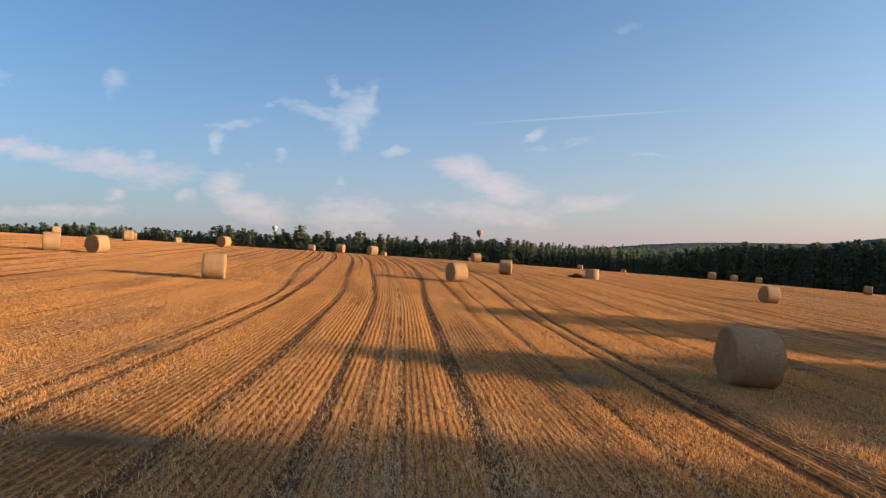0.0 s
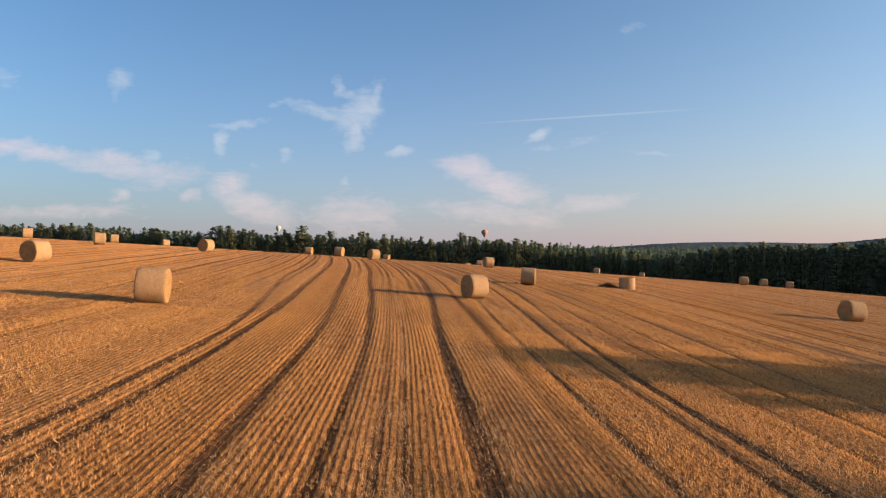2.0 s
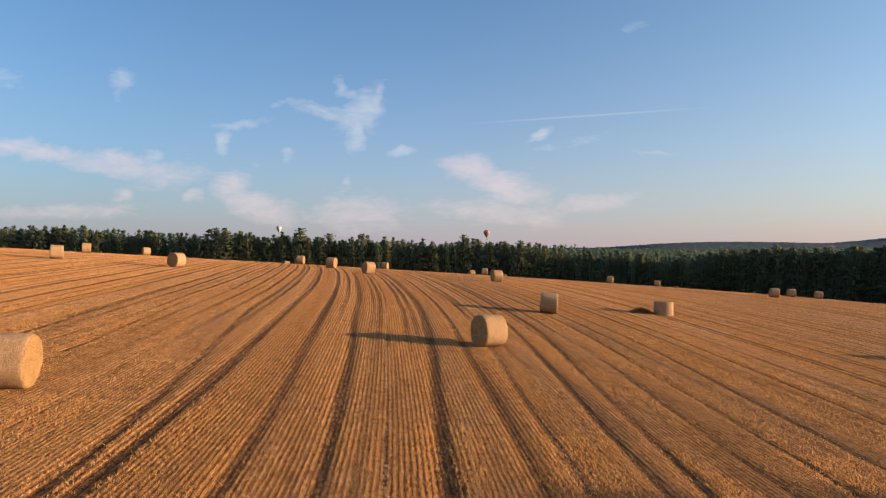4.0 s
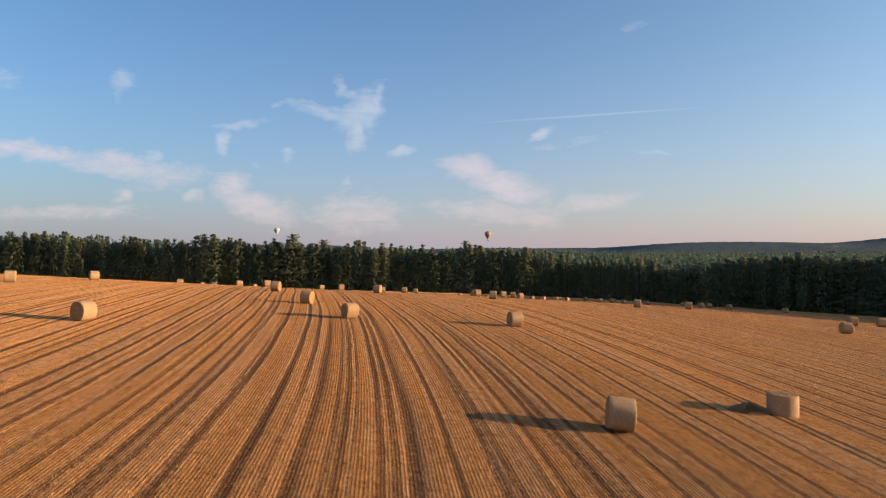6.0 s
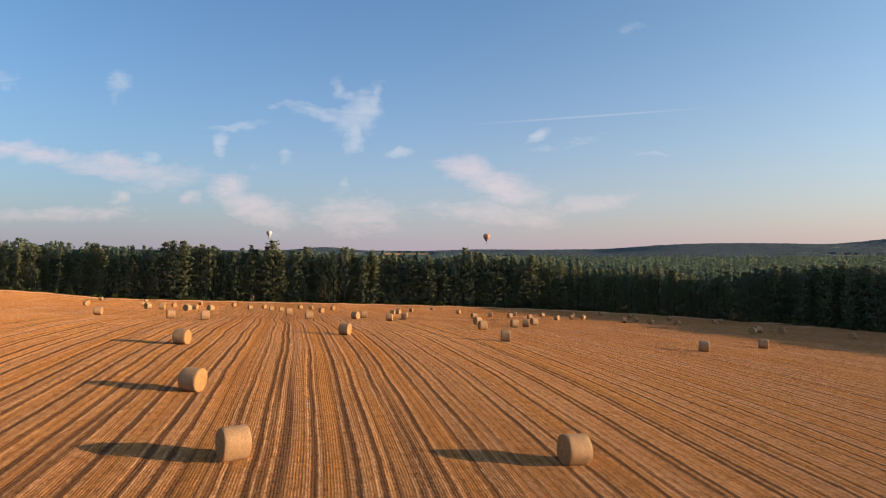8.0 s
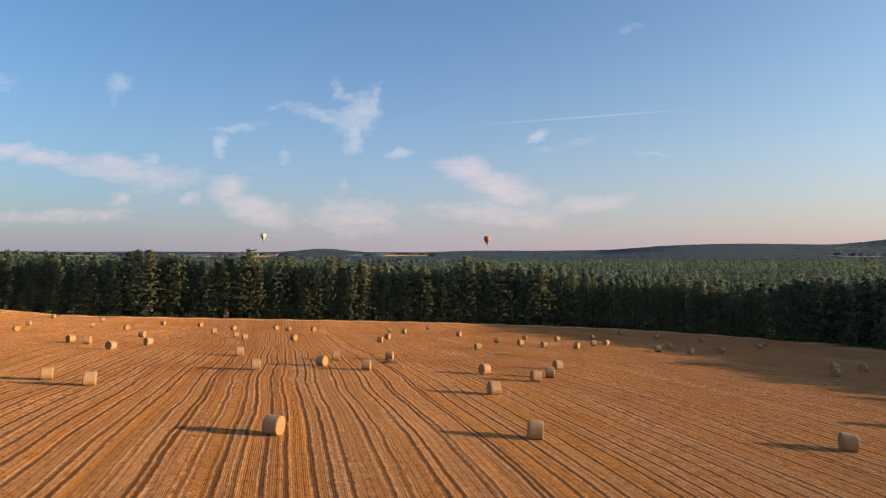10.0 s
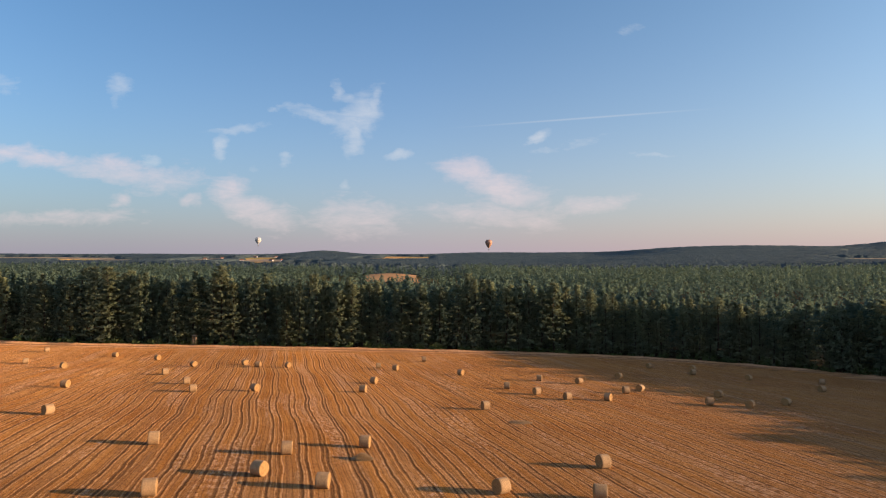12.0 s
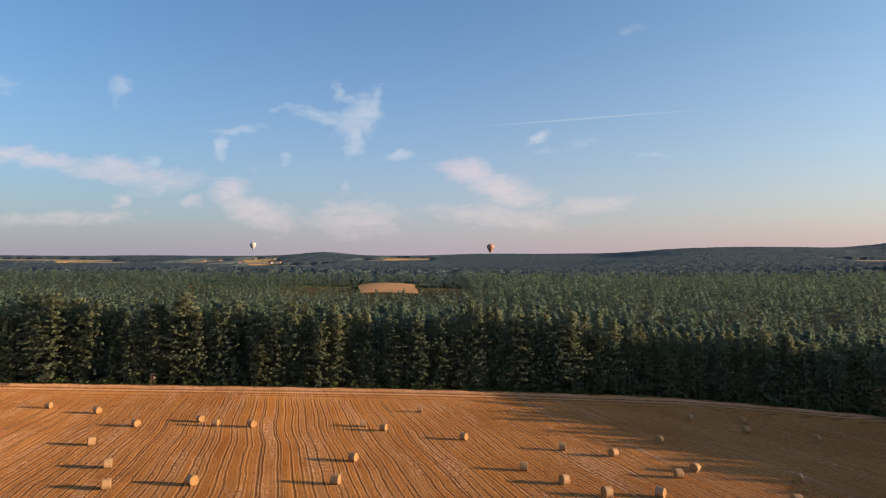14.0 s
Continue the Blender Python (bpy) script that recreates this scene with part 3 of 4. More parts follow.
# the ploughed strip and low bank before the wood
soil = smooth(past, -8.5, -7.0) * (1 - smooth(past, -1.0, 1.5)) * (0.75 + 0.25 * np.sin(X / 3.1) * np.sin(X / 7.7))
Z += 0.35 * np.exp(-((past + 2.6) / 1.6) ** 2) * (1 + 0.25 * np.sin(X / 2.3)) - 0.15 * np.exp(-((past + 6.0) / 0.8) ** 2)
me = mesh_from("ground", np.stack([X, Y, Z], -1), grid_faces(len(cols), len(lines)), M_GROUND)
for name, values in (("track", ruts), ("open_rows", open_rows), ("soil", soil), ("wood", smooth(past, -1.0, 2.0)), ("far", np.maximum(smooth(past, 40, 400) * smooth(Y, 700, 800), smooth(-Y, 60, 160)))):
    at = me.attributes.new(name, "FLOAT", "POINT")
    at.data.foreach_set("value", values.astype(np.float32).ravel())
at = me.attributes.new("rows", "FLOAT_VECTOR", "POINT")
at.data.foreach_set("vector", np.stack([S, Y, np.zeros_like(S)], -1).astype(np.float32).ravel())
me.polygons.foreach_set("use_smooth", np.ones(len(me.polygons), bool))
ground = tagged(new("ground", me), "golden stubble field with drilled rows and wheel tracks", "field", kind="structure")


# ---- standing stubble where the flight is low ----
def stubble():
    r = np.random.default_rng(3)
    m = Mat("stubble_stalks", 0.75, 0.3)
    c = m.mix(m.island(), (0.32, 0.158, 0.050), (0.83, 0.475, 0.175))
    material = m.done(c)
    thin = m.t.nodes.new("ShaderNodeBsdfTranslucent")
    m.put(c, thin.inputs[0])
    both = m.t.nodes.new("ShaderNodeMixShader")
    both.inputs[0].default_value = 0.4
    m.t.links.new(m.b.outputs[0], both.inputs[1])
    m.t.links.new(thin.outputs[0], both.inputs[2])
    m.t.links.new(both.outputs[0], m.t.nodes["Material Output"].inputs[0])
    parts = []
    for s0, s1, y0, y1, step in ((-12.2, 22, 4, 30, 0.034), (-18.3, 26, 30, 62, 0.10)):
        ss, yy = np.meshgrid(np.arange(s0, s1, 0.122), np.arange(y0, y1, step))
        ss, yy = ss.ravel(), yy.ravel()
        keep = (track_depth(ss, yy) < 0.35 + 0.3 * r.random(len(ss))) & (r.random(len(ss)) < 0.8)
        keep &= r.random(len(ss)) > smooth(yy, 34, 64)
        keep &= r.random(len(ss)) > smooth(np.abs(ss - (s0 + s1) / 2), (s1 - s0) * .36, (s1 - s0) * .5)
        keep &= np.sin(ss * 1.3 + np.sin(yy / 6)) + np.sin(yy / 4.1 + ss * .6) < 1.25 + r.random(len(ss)) * 0.6
        ss, yy = ss[keep] + 0.03 + r.normal(0, 0.013, keep.sum()), yy[keep] + r.uniform(-.5, .5, keep.sum()) * step
        # only what lies inside the widest view from the path
        x = ss + drift(yy) + sway(ss, yy)
        keep = np.abs(x) < 0.80 * (yy - y0) + (5 if y0 < 20 else 26)
        ss, yy, x = ss[keep], yy[keep], x[keep]
        z = land(x, yy) - 0.09 * track_depth(ss, yy) + 0.02 * track_depth(ss + .34, yy) - 0.01
        for j in range(5 if step < .05 else 3):
            n = len(x)
            a, lean = r.uniform(0, 2 * np.pi, n), r.normal(0, 0.28, (2, n))
            hgt = r.uniform(0.035, 0.088, n)
            w = (0.0045 if step < 0.05 else 0.0065) * r.uniform(0.7, 1.5, n)
            ox, oy = r.normal(0, 0.015, n), r.uniform(-.5, .5, n) * step
            bx, by = x + ox, yy + oy
            p0 = np.stack([bx - np.cos(a) * w, by - np.sin(a) * w, z], -1)
            p1 = np.stack([bx + np.cos(a) * w, by + np.sin(a) * w, z], -1)
            p2 = np.stack([bx + lean[0] * hgt, by + lean[1] * hgt, z + hgt], -1)
            parts.append(np.stack([p0, p1, p2], 1))
    v = np.concatenate(parts).reshape(-1, 3)
    me = mesh_from("stubble", v, np.arange(len(v), dtype=np.int32).reshape(-1, 3), material)
    return tagged(new("stubble", me), "short dry golden cereal stubble standing in rows", "stubble", kind="stuff")


stubble()


def straw_litter():
    """Cut straw lying between the rows."""
    r = np.random.default_rng(5)
    m = Mat("straw_litter", 0.6, 0.35)
    material = m.done(m.mix(m.island(), (0.38, 0.215, 0.08), (0.84, 0.54, 0.27)))
    n = 260000
    yy = 4 + 46 * r.random(n) ** 1.5
    x = r.uniform(-1, 1, n) * (.80 * (yy - 4) + 4)
    keep = np.sin(x * .9 + yy * .13) + np.sin(yy / 3.3 + x * .5) + r.normal(0, .9, n) > -.2
    x, yy = x[keep], yy[keep]
    strips = []
    for near_at, far_at, w in ((3.5, 3.2, .17), (7.75, 8.7, .16), (3.95, 4.0, .07), (-2.4, -2.3, .25), (1.7, 1.5, .12), (8.5, 9.7, .12), (5.6, 6.6, .14), (-4.4, -5.6, .3), (11.0, 12.5, .2)):
        ys = 4 + 50 * r.random(8000) ** 1.4
        ss = near_at + (far_at - near_at) * smooth(ys, 22, 50) + r.normal(0, w * 1.2, len(ys))
        held = np.sin(ys / 1.7 + near_at * 3) + np.sin(ys / .63 + near_at) + r.normal(0, .7, len(ys)) > -.3
        strips.append((ss[held] + drift(ys[held]) + sway(ss[held], ys[held]), ys[held]))
    x, yy = np.concatenate([x] + [q[0] for q in strips]), np.concatenate([yy] + [q[1] for q in strips])
    n = len(x)
    a, ln = r.uniform(0, 2 * np.pi, n), r.uniform(.018, .058, n)
    d = np.stack([np.cos(a) * ln, np.sin(a) * ln, r.uniform(-.02, .05, n)], -1)
    w = np.stack([-np.sin(a), np.cos(a), np.zeros(n)], -1) * .004
    c0 = np.stack([x, yy, land(x, yy) + r.uniform(.015, .05, n)], -1)
    v = np.stack([c0 - d - w, c0 - d + w, c0 + d], 1).reshape(-1, 3)
    me = mesh_from("straw_litter", v, np.arange(len(v), dtype=np.int32).reshape(-1, 3), material)
    return tagged(new("straw_litter", me), "pale cut straw lying loose between stubble rows", "straw", kind="stuff")


straw_litter()


# ---- small helpers for things ----
def part(name, bm, material, parent, label=""):
    me = bpy.data.meshes.new(name)
    bm.to_mesh(me)
    bm.free()
    me.materials.append(material)
    ob = new(name, me)
    ob.parent = parent
    return tagged(ob, label)


def lathe(bm, profile, count, cap=True):
    """Turns a profile of (radius, z) round the z axis."""
    rings = []
    for r, z in profile:
        rings.append([bm.verts.new((r * math.cos(2 * math.pi * i / count), r * math.sin(2 * math.pi * i / count), z)) for i in range(count)])
    for a, b in zip(rings, rings[1:]):
        for i in range(count):
            j = (i + 1) % count
            f = bm.faces.new((a[i], a[j], b[j], b[i]))
            f.smooth = True
    if cap:
        bm.faces.new(rings[0][::-1])
        bm.faces.new(rings[-1])
    return rings


def box(bm, x0, x1, y0, y1, z0, z1):
    m = Matrix.Translation(((x0 + x1) / 2, (y0 + y1) / 2, (z0 + z1) / 2)) @ Matrix.Diagonal((x1 - x0, y1 - y0, z1 - z0, 1))
    bmesh.ops.create_cube(bm, size=1, matrix=m)


def beam(bm, a, b, r, sides=6):
    a, b = Vector(a), Vector(b)
    m = Matrix.Translation((a + b) / 2) @ (b - a).to_track_quat("Z", "Y").to_matrix().to_4x4()
    bmesh.ops.create_cone(bm, cap_ends=True, segments=sides, radius1=r, radius2=r, depth=(b - a).length, matrix=m)


# ---- round bales ----
R_BALE, W_BALE = 0.69, 1.06


def bale_master(seed):
    """A round bale lying on its barrel, axis along x (or standing on its end): wrapped barrel and two cut ends."""
    r = random.Random(seed)
    ob = new("round_bale")
    dents = [(r.uniform(0, 6.28), r.uniform(-1, 1), r.uniform(.003, .010)) for _ in range(7)]

    def radius(a, w):
        q = R_BALE + sum(h * math.cos((a - p) * (2 + i % 4) + w * k * 2) for i, (p, k, h) in enumerate(dents))
        return q - 0.035 * max(0.0, math.cos(a + math.pi / 2)) ** 6          # pressed flat where it lies

    def at(a, w, scale=1.0):
        q = radius(a, w) * scale
        return Vector((w * W_BALE, math.cos(a) * q, math.sin(a) * q))

    n, ws = 36, (-.5, -.485, -.45, -.3, -.15, 0, .15, .3, .45, .485, .5)
    bm = bmesh.new()
    rings = [[bm.verts.new(at(2 * math.pi * i / n, w, 1 - .035 * max(0, (abs(w) - .45) / .05) ** 2 + r.uniform(-.004, .004))) for i in range(n)] for w in ws]
    for a, b in zip(rings, rings[1:]):
        for i in range(n):
            f = bm.faces.new((a[i], b[i], b[(i + 1) % n], a[(i + 1) % n]))
            f.smooth = True
    part("net_wrap", bm, M_NET, ob, "pale straw barrel wound in netting")
    for side in (-1, 1):
        bm = bmesh.new()
        last = None
        for scale, push in ((.965, 0.0), (.90, .018), (.7, .024), (.5, .012), (.3, .022), (.12, .006)):
            ring = [bm.verts.new(at(2 * math.pi * i / n, side * .5, scale) + Vector((side * (push + r.uniform(-.010, .010)), 0, 0))) for i in range(n)]
            if last:
                for i in range(n):
                    q = (last[i], last[(i + 1) % n], ring[(i + 1) % n], ring[i])
                    bm.faces.new(q if side > 0 else q[::-1])
            last = ring
        bm.faces.new(last if side > 0 else last[::-1])
        for _ in range(70):                                       # loose stalks frayed round the rim
            a, q = r.uniform(0, 6.28), r.uniform(.90, 1.0)
            root = at(a, side * r.uniform(.46, .505), q)
            tip = root + Vector((side * r.uniform(.0, .07), r.uniform(-.06, .06), r.uniform(-.06, .06))) + Vector((0, math.cos(a), math.sin(a))) * r.uniform(.0, .05)
            w = Vector((r.uniform(-1, 1), r.uniform(-1, 1), r.uniform(-1, 1))).normalized() * .006
            bm.faces.new([bm.verts.new(v) for v in (root - w, root + w, tip)])
        part("cut_end", bm, M_END, ob, "coiled golden straw end")
    return ob


def bale_pose(x, y, yaw, lean=0.0):
    """On the ground at (x, y), tipped with the slope."""
    zx = float(land(x + .6, y) - land(x - .6, y)) / 1.2
    zy = float(land(x, y + .6) - land(x, y - .6)) / 1.2
    up = Vector((-zx, -zy, 1)).normalized()
    tilt = Vector((0, 0, 1)).rotation_difference(up).to_matrix().to_4x4()
    foot = Matrix.Translation((x, y, float(land(x, y)) + 0.0))
    return foot @ tilt @ pose(0, 0, R_BALE - .045, 0, 0, yaw) @ pose(0, 0, 0, lean, 0, 0)


LABEL = "round straw bale lying on its side in golden stubble"
masters = [bale_master(11 + i) for i in range(5)]
# x, y and the heading of the axis in degrees: by the low start, on the crest, on the far slope, before the wood
NEAR = [(7.3, 13.8, 176), (-11.6, 30.6, 14), (1.3, 41.1, 28), (-28.5, 43.6, 33), (-25.4, 44.1, 75), (26.4, 46.6, 6), (6.3, 54.6, 168), (-25.8, 71.1, 72), (-38.1, 72.6, 36)]
CREST = [(-9.0, 81.0, 36), (5.4, 83.0, 15), (-56.2, 87.0, 42), (65.7, 89.2, -35), (-15.1, 91.5, 169), (-50.2, 97.2, 33), (47.4, 101.3, 170), (-23.2, 108.4, 176), (-49.0, 111.2, 38), (59.5, 117.6, 169), (-11.4, 123.4, 168), (7.0, 125.8, 174), (30.9, 127.3, 158), (66.6, 121.4, 167), (-40.1, 142.9, 30), (-54.0, 148.6, 15), (43.4, 137.1, 159), (-33.7, 139.5, 24), (5.5, 143.1, 15)]
SLOPE = [(11.5, 153.9, 10), (-22.7, 155.3, 21), (14.0, 158.1, 173), (-9.5, 158.4, 0), (5.7, 158.7, 31), (-15.8, 161.3, 158), (17.0, 168.1, 18), (-15.3, 168.8, 12), (-30.2, 171.3, 22), (-7.8, 172.8, 174), (-51.3, 174.5, 70), (-61.4, 185.2, 12), (-51.0, 185.5, 60), (-65.4, 186.9, 62), (7.3, 199.2, 21), (-42.1, 209.3, 26), (-64.8, 210.6, -4), (22.6, 211.4, 17), (-32.2, 211.8, -35), (-13.5, 213.6, 168), (18.0, 216.3, 26)]
WOODSIDE = [(-47.3, 218.8, 25), (-99.7, 221.2, -35), (13.2, 222.4, 173), (-12.9, 225.3, 157), (-57.4, 231.7, 35), (21.5, 234.9, 170), (-83.1, 238.6, -35), (4.8, 240.6, -35), (-96.1, 245.2, 30), (-10.3, 246.1, 164), (-57.5, 246.1, -35), (-114.9, 247.0, 10), (-35.7, 247.2, -40), (-42.8, 247.4, 0), (-14.6, 249.3, 7), (-47.1, 250.8, -40), (-71.1, 256.8, -30), (-84.0, 260.9, -4), (-4.1, 263.3, 2), (-106.4, 267.9, 42), (-127.7, 276.8, 5)]
EAST = [(62.7, 176.2, 38), (86.5, 181.2, 35), (69.3, 186.3, -4), (74.9, 187.0, 35), (53.8, 209.9, 42), (47.2, 210.8, -4), (29.8, 211.8, -40), (62.5, 214.1, 30), (53.4, 220.6, 38), (35.8, 220.9, 3), (39.7, 224.3, 42), (29.4, 231.9, 27), (81.2, 233.1, 10), (40.7, 242.0, 42), (89.2, 245.4, -35), (73.0, 247.3, 38), (62.2, 252.8, 10), (65.8, 261.4, 42), (54.9, 262.8, 30)]
count = 0
for rows_of, group, label in ((NEAR, "bales on the near field", LABEL), (CREST, "bales on the crest", LABEL), (SLOPE, "bales on the far slope", LABEL),
                              (WOODSIDE, "bales before the wood", "round straw bale lying in stubble before a pine wood"), (EAST, "bales in the wood's shade", "round straw bale lying in the shade of the wood")):
    for x, y, yaw in rows_of:
        m = bale_pose(x, y, yaw + rnd.uniform(-2, 2), rnd.uniform(0, 360))
        if count < len(masters):
            ob = masters[count]
            ob.matrix_basis = m
        else:
            ob = copy_thing(masters[rnd.randrange(5)], m)
        tagged(ob, label, "straw bale", group)
        count += 1

# the bale that stands on its end, and the straw that burst from it
x, y = 15.6, 59.2
tagged(copy_thing(masters[2], Matrix.Translation((x, y, float(land(x, y)) + W_BALE / 2 - .1)) @ pose(0, 0, 0, 3, 90, 0)), "round straw bale standing on its cut end", "straw bale", "bales on the near field")


def straw_heap(x, y, rx, ry, h, seed, ln=.16, thick=.02):
    r = np.random.default_rng(seed)
    n = 1500
    a, q = r.uniform(0, 2 * np.pi, n), np.sqrt(r.random(n)) if ln > .1 else np.abs(r.normal(0, .55, n))
    px, py = x + rx * q * np.cos(a), y + ry * q * np.sin(a)
    pz = land(px, py) + .02 + h * np.maximum(1 - q, 0) * r.uniform(.3, 1, n)
    d = r.normal(0, 1, (n, 3)) * (1, 1, .2)
    d /= np.linalg.norm(d, axis=1)[:, None]
    side = np.cross(d, (0, 0, 1))
    c = np.stack([px, py, pz], -1)
    v = np.stack([c - d * ln - side * thick, c - d * ln + side * thick, c + d * ln + side * thick, c + d * ln - side * thick], 1).reshape(-1, 3)
    me = mesh_from("straw_heap", v, np.arange(len(v), dtype=np.int32).reshape(-1, 4), M_LOOSE)
    return tagged(new("straw_heap", me), "loose heap of pale straw on stubble", "straw", "loose straw", "stuff")


for i, (x, y, rx, ry, h) in enumerate(((14.0, 59.2, .9, .6, .5), (-7.4, 168.0, 1.1, .9, .75), (11.5, 190.0, 1.6, 1.3, .3))):
    straw_heap(x, y, rx, ry, h, 40 + i)
# thin mats of dropped straw by the start
for i, (x, y, rx, ry) in enumerate(((-6.0, 12.5, .35, 1.6), (.9, 12.9, .25, .5), (3.3, 12.8, .6, 1.0), (-4.0, 6.8, 1.0, .4))):
    straw_heap(x, y, rx, ry, .07, 60 + i, .075, .0035)


# ---- trees ----
def tufts(centres, size, per, r, flat=0.5, slim=.32):
    """Sprays of pointed leaf blades round each centre."""
    n = len(centres)
    c = np.repeat(centres, per, 0)
    d = r.normal(0, 1, (n * per, 3)) * (1, 1, flat) + (0, 0, .25)
    d /= np.linalg.norm(d, axis=1)[:, None]
    side = np.cross(d, r.normal(0, 1, (n * per, 3)))
    side /= np.linalg.norm(side, axis=1)[:, None]
    ln = (size * r.uniform(.6, 1.25, n * per))[:, None]
    c = c + r.normal(0, size * .22, (n * per, 3))
    return np.stack([c - d * ln * .4 - side * ln * slim, c - d * ln * .4 + side * ln * slim, c + d * ln * .85], 1).reshape(-1, 3)


def rounded(v, axis_x, axis_y, rise, rough=.45):
    """Turns each blade outwards and gives it the normal of the crown, so that a crown takes light as one body."""
    t = v.reshape(-1, 3, 3)
    c = t.mean(1)
    out = np.stack([c[:, 0] - axis_x, c[:, 1] - axis_y, np.full(len(c), 0.0)], -1)
    out /= np.linalg.norm(out, axis=1)[:, None] + 1e-6
    out = out * .8 + np.stack([np.zeros(len(c)), np.zeros(len(c)), np.full(len(c), rise)], -1)
    g = np.cross(t[:, 1] - t[:, 0], t[:, 2] - t[:, 0])
    g /= np.linalg.norm(g, axis=1)[:, None] + 1e-9
    flip = (g * out).sum(1) < 0
    t[flip] = t[flip][:, ::-1]
    g[flip] *= -1
    n = out * .8 + g * rough
    n /= np.linalg.norm(n, axis=1)[:, None]
    return t.reshape(-1, 3), np.repeat(n, 3, 0)


def leafy(name, v, normals, material):
    me = mesh_from(name, v, np.arange(len(v), dtype=np.int32).reshape(-1, 3), material)
    me.polygons.foreach_set("use_smooth", np.ones(len(me.polygons), bool))
    me.normals_split_custom_set_from_vertices(normals.astype(np.float32).tolist())
    return me


def pine_crown(r, h, low, width, whorls, limbs, per_limb):
    """Centres of the needle tufts of one pine, and its limbs as (root, tip)."""
    centres, arms = [], []
    lean, taper = r.uniform(0, 6.28), r.uniform(1.5, 2.6)
    for i in range(whorls):
        f = (i + r.random() * .6) / whorls
        z = h * (low + (1 - low) * f)
        reach = width * (1 - f ** taper) ** .75 * (.72 + .28 * min(1.0, f * 3)) * (1 + .20 * math.sin(f * 11 + lean * 3)) * r.uniform(.65, 1.2) + .45
        turn = r.uniform(0, 6.28)
        for j in range(limbs):
            if r.random() < .14:
                continue
            a = turn + 2 * np.pi * j / limbs + r.normal(0, .3)
            ln = reach * r.uniform(.5, 1.25) * (1 + .3 * math.cos(a - lean))
            tip = np.array([np.cos(a) * ln, np.sin(a) * ln, z + ln * r.uniform(-.12, .3)])
            root = np.array([0, 0, z - .2])
            arms.append((root, tip))
            for q in np.linspace(.3, 1.0, per_limb):
                centres.append(root + (tip - root) * q + r.normal(0, .16, 3))
    for i in range(12):
        q = i / 12 * 3.0
        centres.append(np.array([0, 0, h - .2 - q]) + r.normal(0, .10 + .16 * q, 3) * (1, 1, .3))
    return np.array(centres), arms


def pine_master(seed, h, low, width, whorls=24, limbs=7, per_limb=5, size=.36, material=None, bends=.5):
    r = np.random.default_rng(seed)
    ob = new("pine_tree")
    centres, arms = pine_crown(r, h, low, width, whorls, limbs, per_limb)
    bm = bmesh.new()
    bend = r.normal(0, bends, 2)
    prof = [(h * .0095 * (1 - .9 * f) + .03, f) for f in (0, .03, .25, .5, .75, .93)]
    rings = lathe(bm, [(q * (1.5 if f == 0 else 1), f * h) for q, f in prof], 7)
    for v in bm.verts:
        f = v.co.z / h
        v.co.x += bend[0] * math.sin(f * 3.0)
        v.co.y += bend[1] * math.sin(f * 3.0)
    for root, tip in arms[::5]:
        beam(bm, root, root + (tip - root) * .8, .035, 3)
    part("trunk", bm, M_BARK, ob, "brown scaly pine trunk")
    f = centres[:, 2] / h
    centres[:, 0] += bend[0] * np.sin(f * 3.0)
    centres[:, 1] += bend[1] * np.sin(f * 3.0)
    v, nrm = rounded(tufts(centres, size, 13, r, .5, .28), bend[0] * .9, bend[1] * .9, 1.0, .28)
    me = leafy("crown", v, nrm, material or M_NEEDLE)
    crown = new("crown", me)
    crown.parent = ob
    tagged(crown, "dark green needle crown")
    return ob


TREE = "tall dark green pine at the edge of a wood"
pines = [pine_master(101, 21.5, .03, 3.5), pine_master(102, 20.5, .06, 3.1), pine_master(103, 19.5, .03, 3.0), pine_master(104, 22.0, .12, 3.7),
         pine_master(105, 18.0, .02, 3.4), pine_master(106, 20.5, .08, 2.8), pine_master(107, 21.0, .04, 3.8)]
waiting = list(pines)


def plant(x, y, scale, label, group, wide=1.0, kind=None):
    global waiting
    m = Matrix.Translation((x, y, float(land(x, y)) - .1)) @ pose(0, 0, 0, 0, 0, rnd.uniform(0, 360)) @ Matrix.Diagonal((wide * scale * rnd.uniform(.92, 1.1), wide * scale * rnd.uniform(.92, 1.1), scale, 1))
    if waiting and kind is None:
        ob = waiting.pop(0)
        ob.matrix_basis = m
    else:
        src = pines[rnd.randrange(len(pines)) if kind is None else kind]
        ob = copy_thing(src, m)
        ob.matrix_basis = m
    return tagged(ob, label, "pine tree", group)


def along_edge(spacing, start, end):
    """Points along the wood's edge with the inward normal."""
    out, carry = [], 0.0
    for (ax, ay), (bx, by) in zip(EDGE, EDGE[1:]):
        ln = math.hypot(bx - ax, by - ay)
        q = carry
        while q < ln:
            t = q / ln
            x, y = ax + (bx - ax) * t, ay + (by - ay) * t
            if start[0] <= x <= end[0] and y > end[1]:
                out.append((x, y, -(by - ay) / ln, (bx - ax) / ln))
            q += spacing
        carry = q - ln
    return out


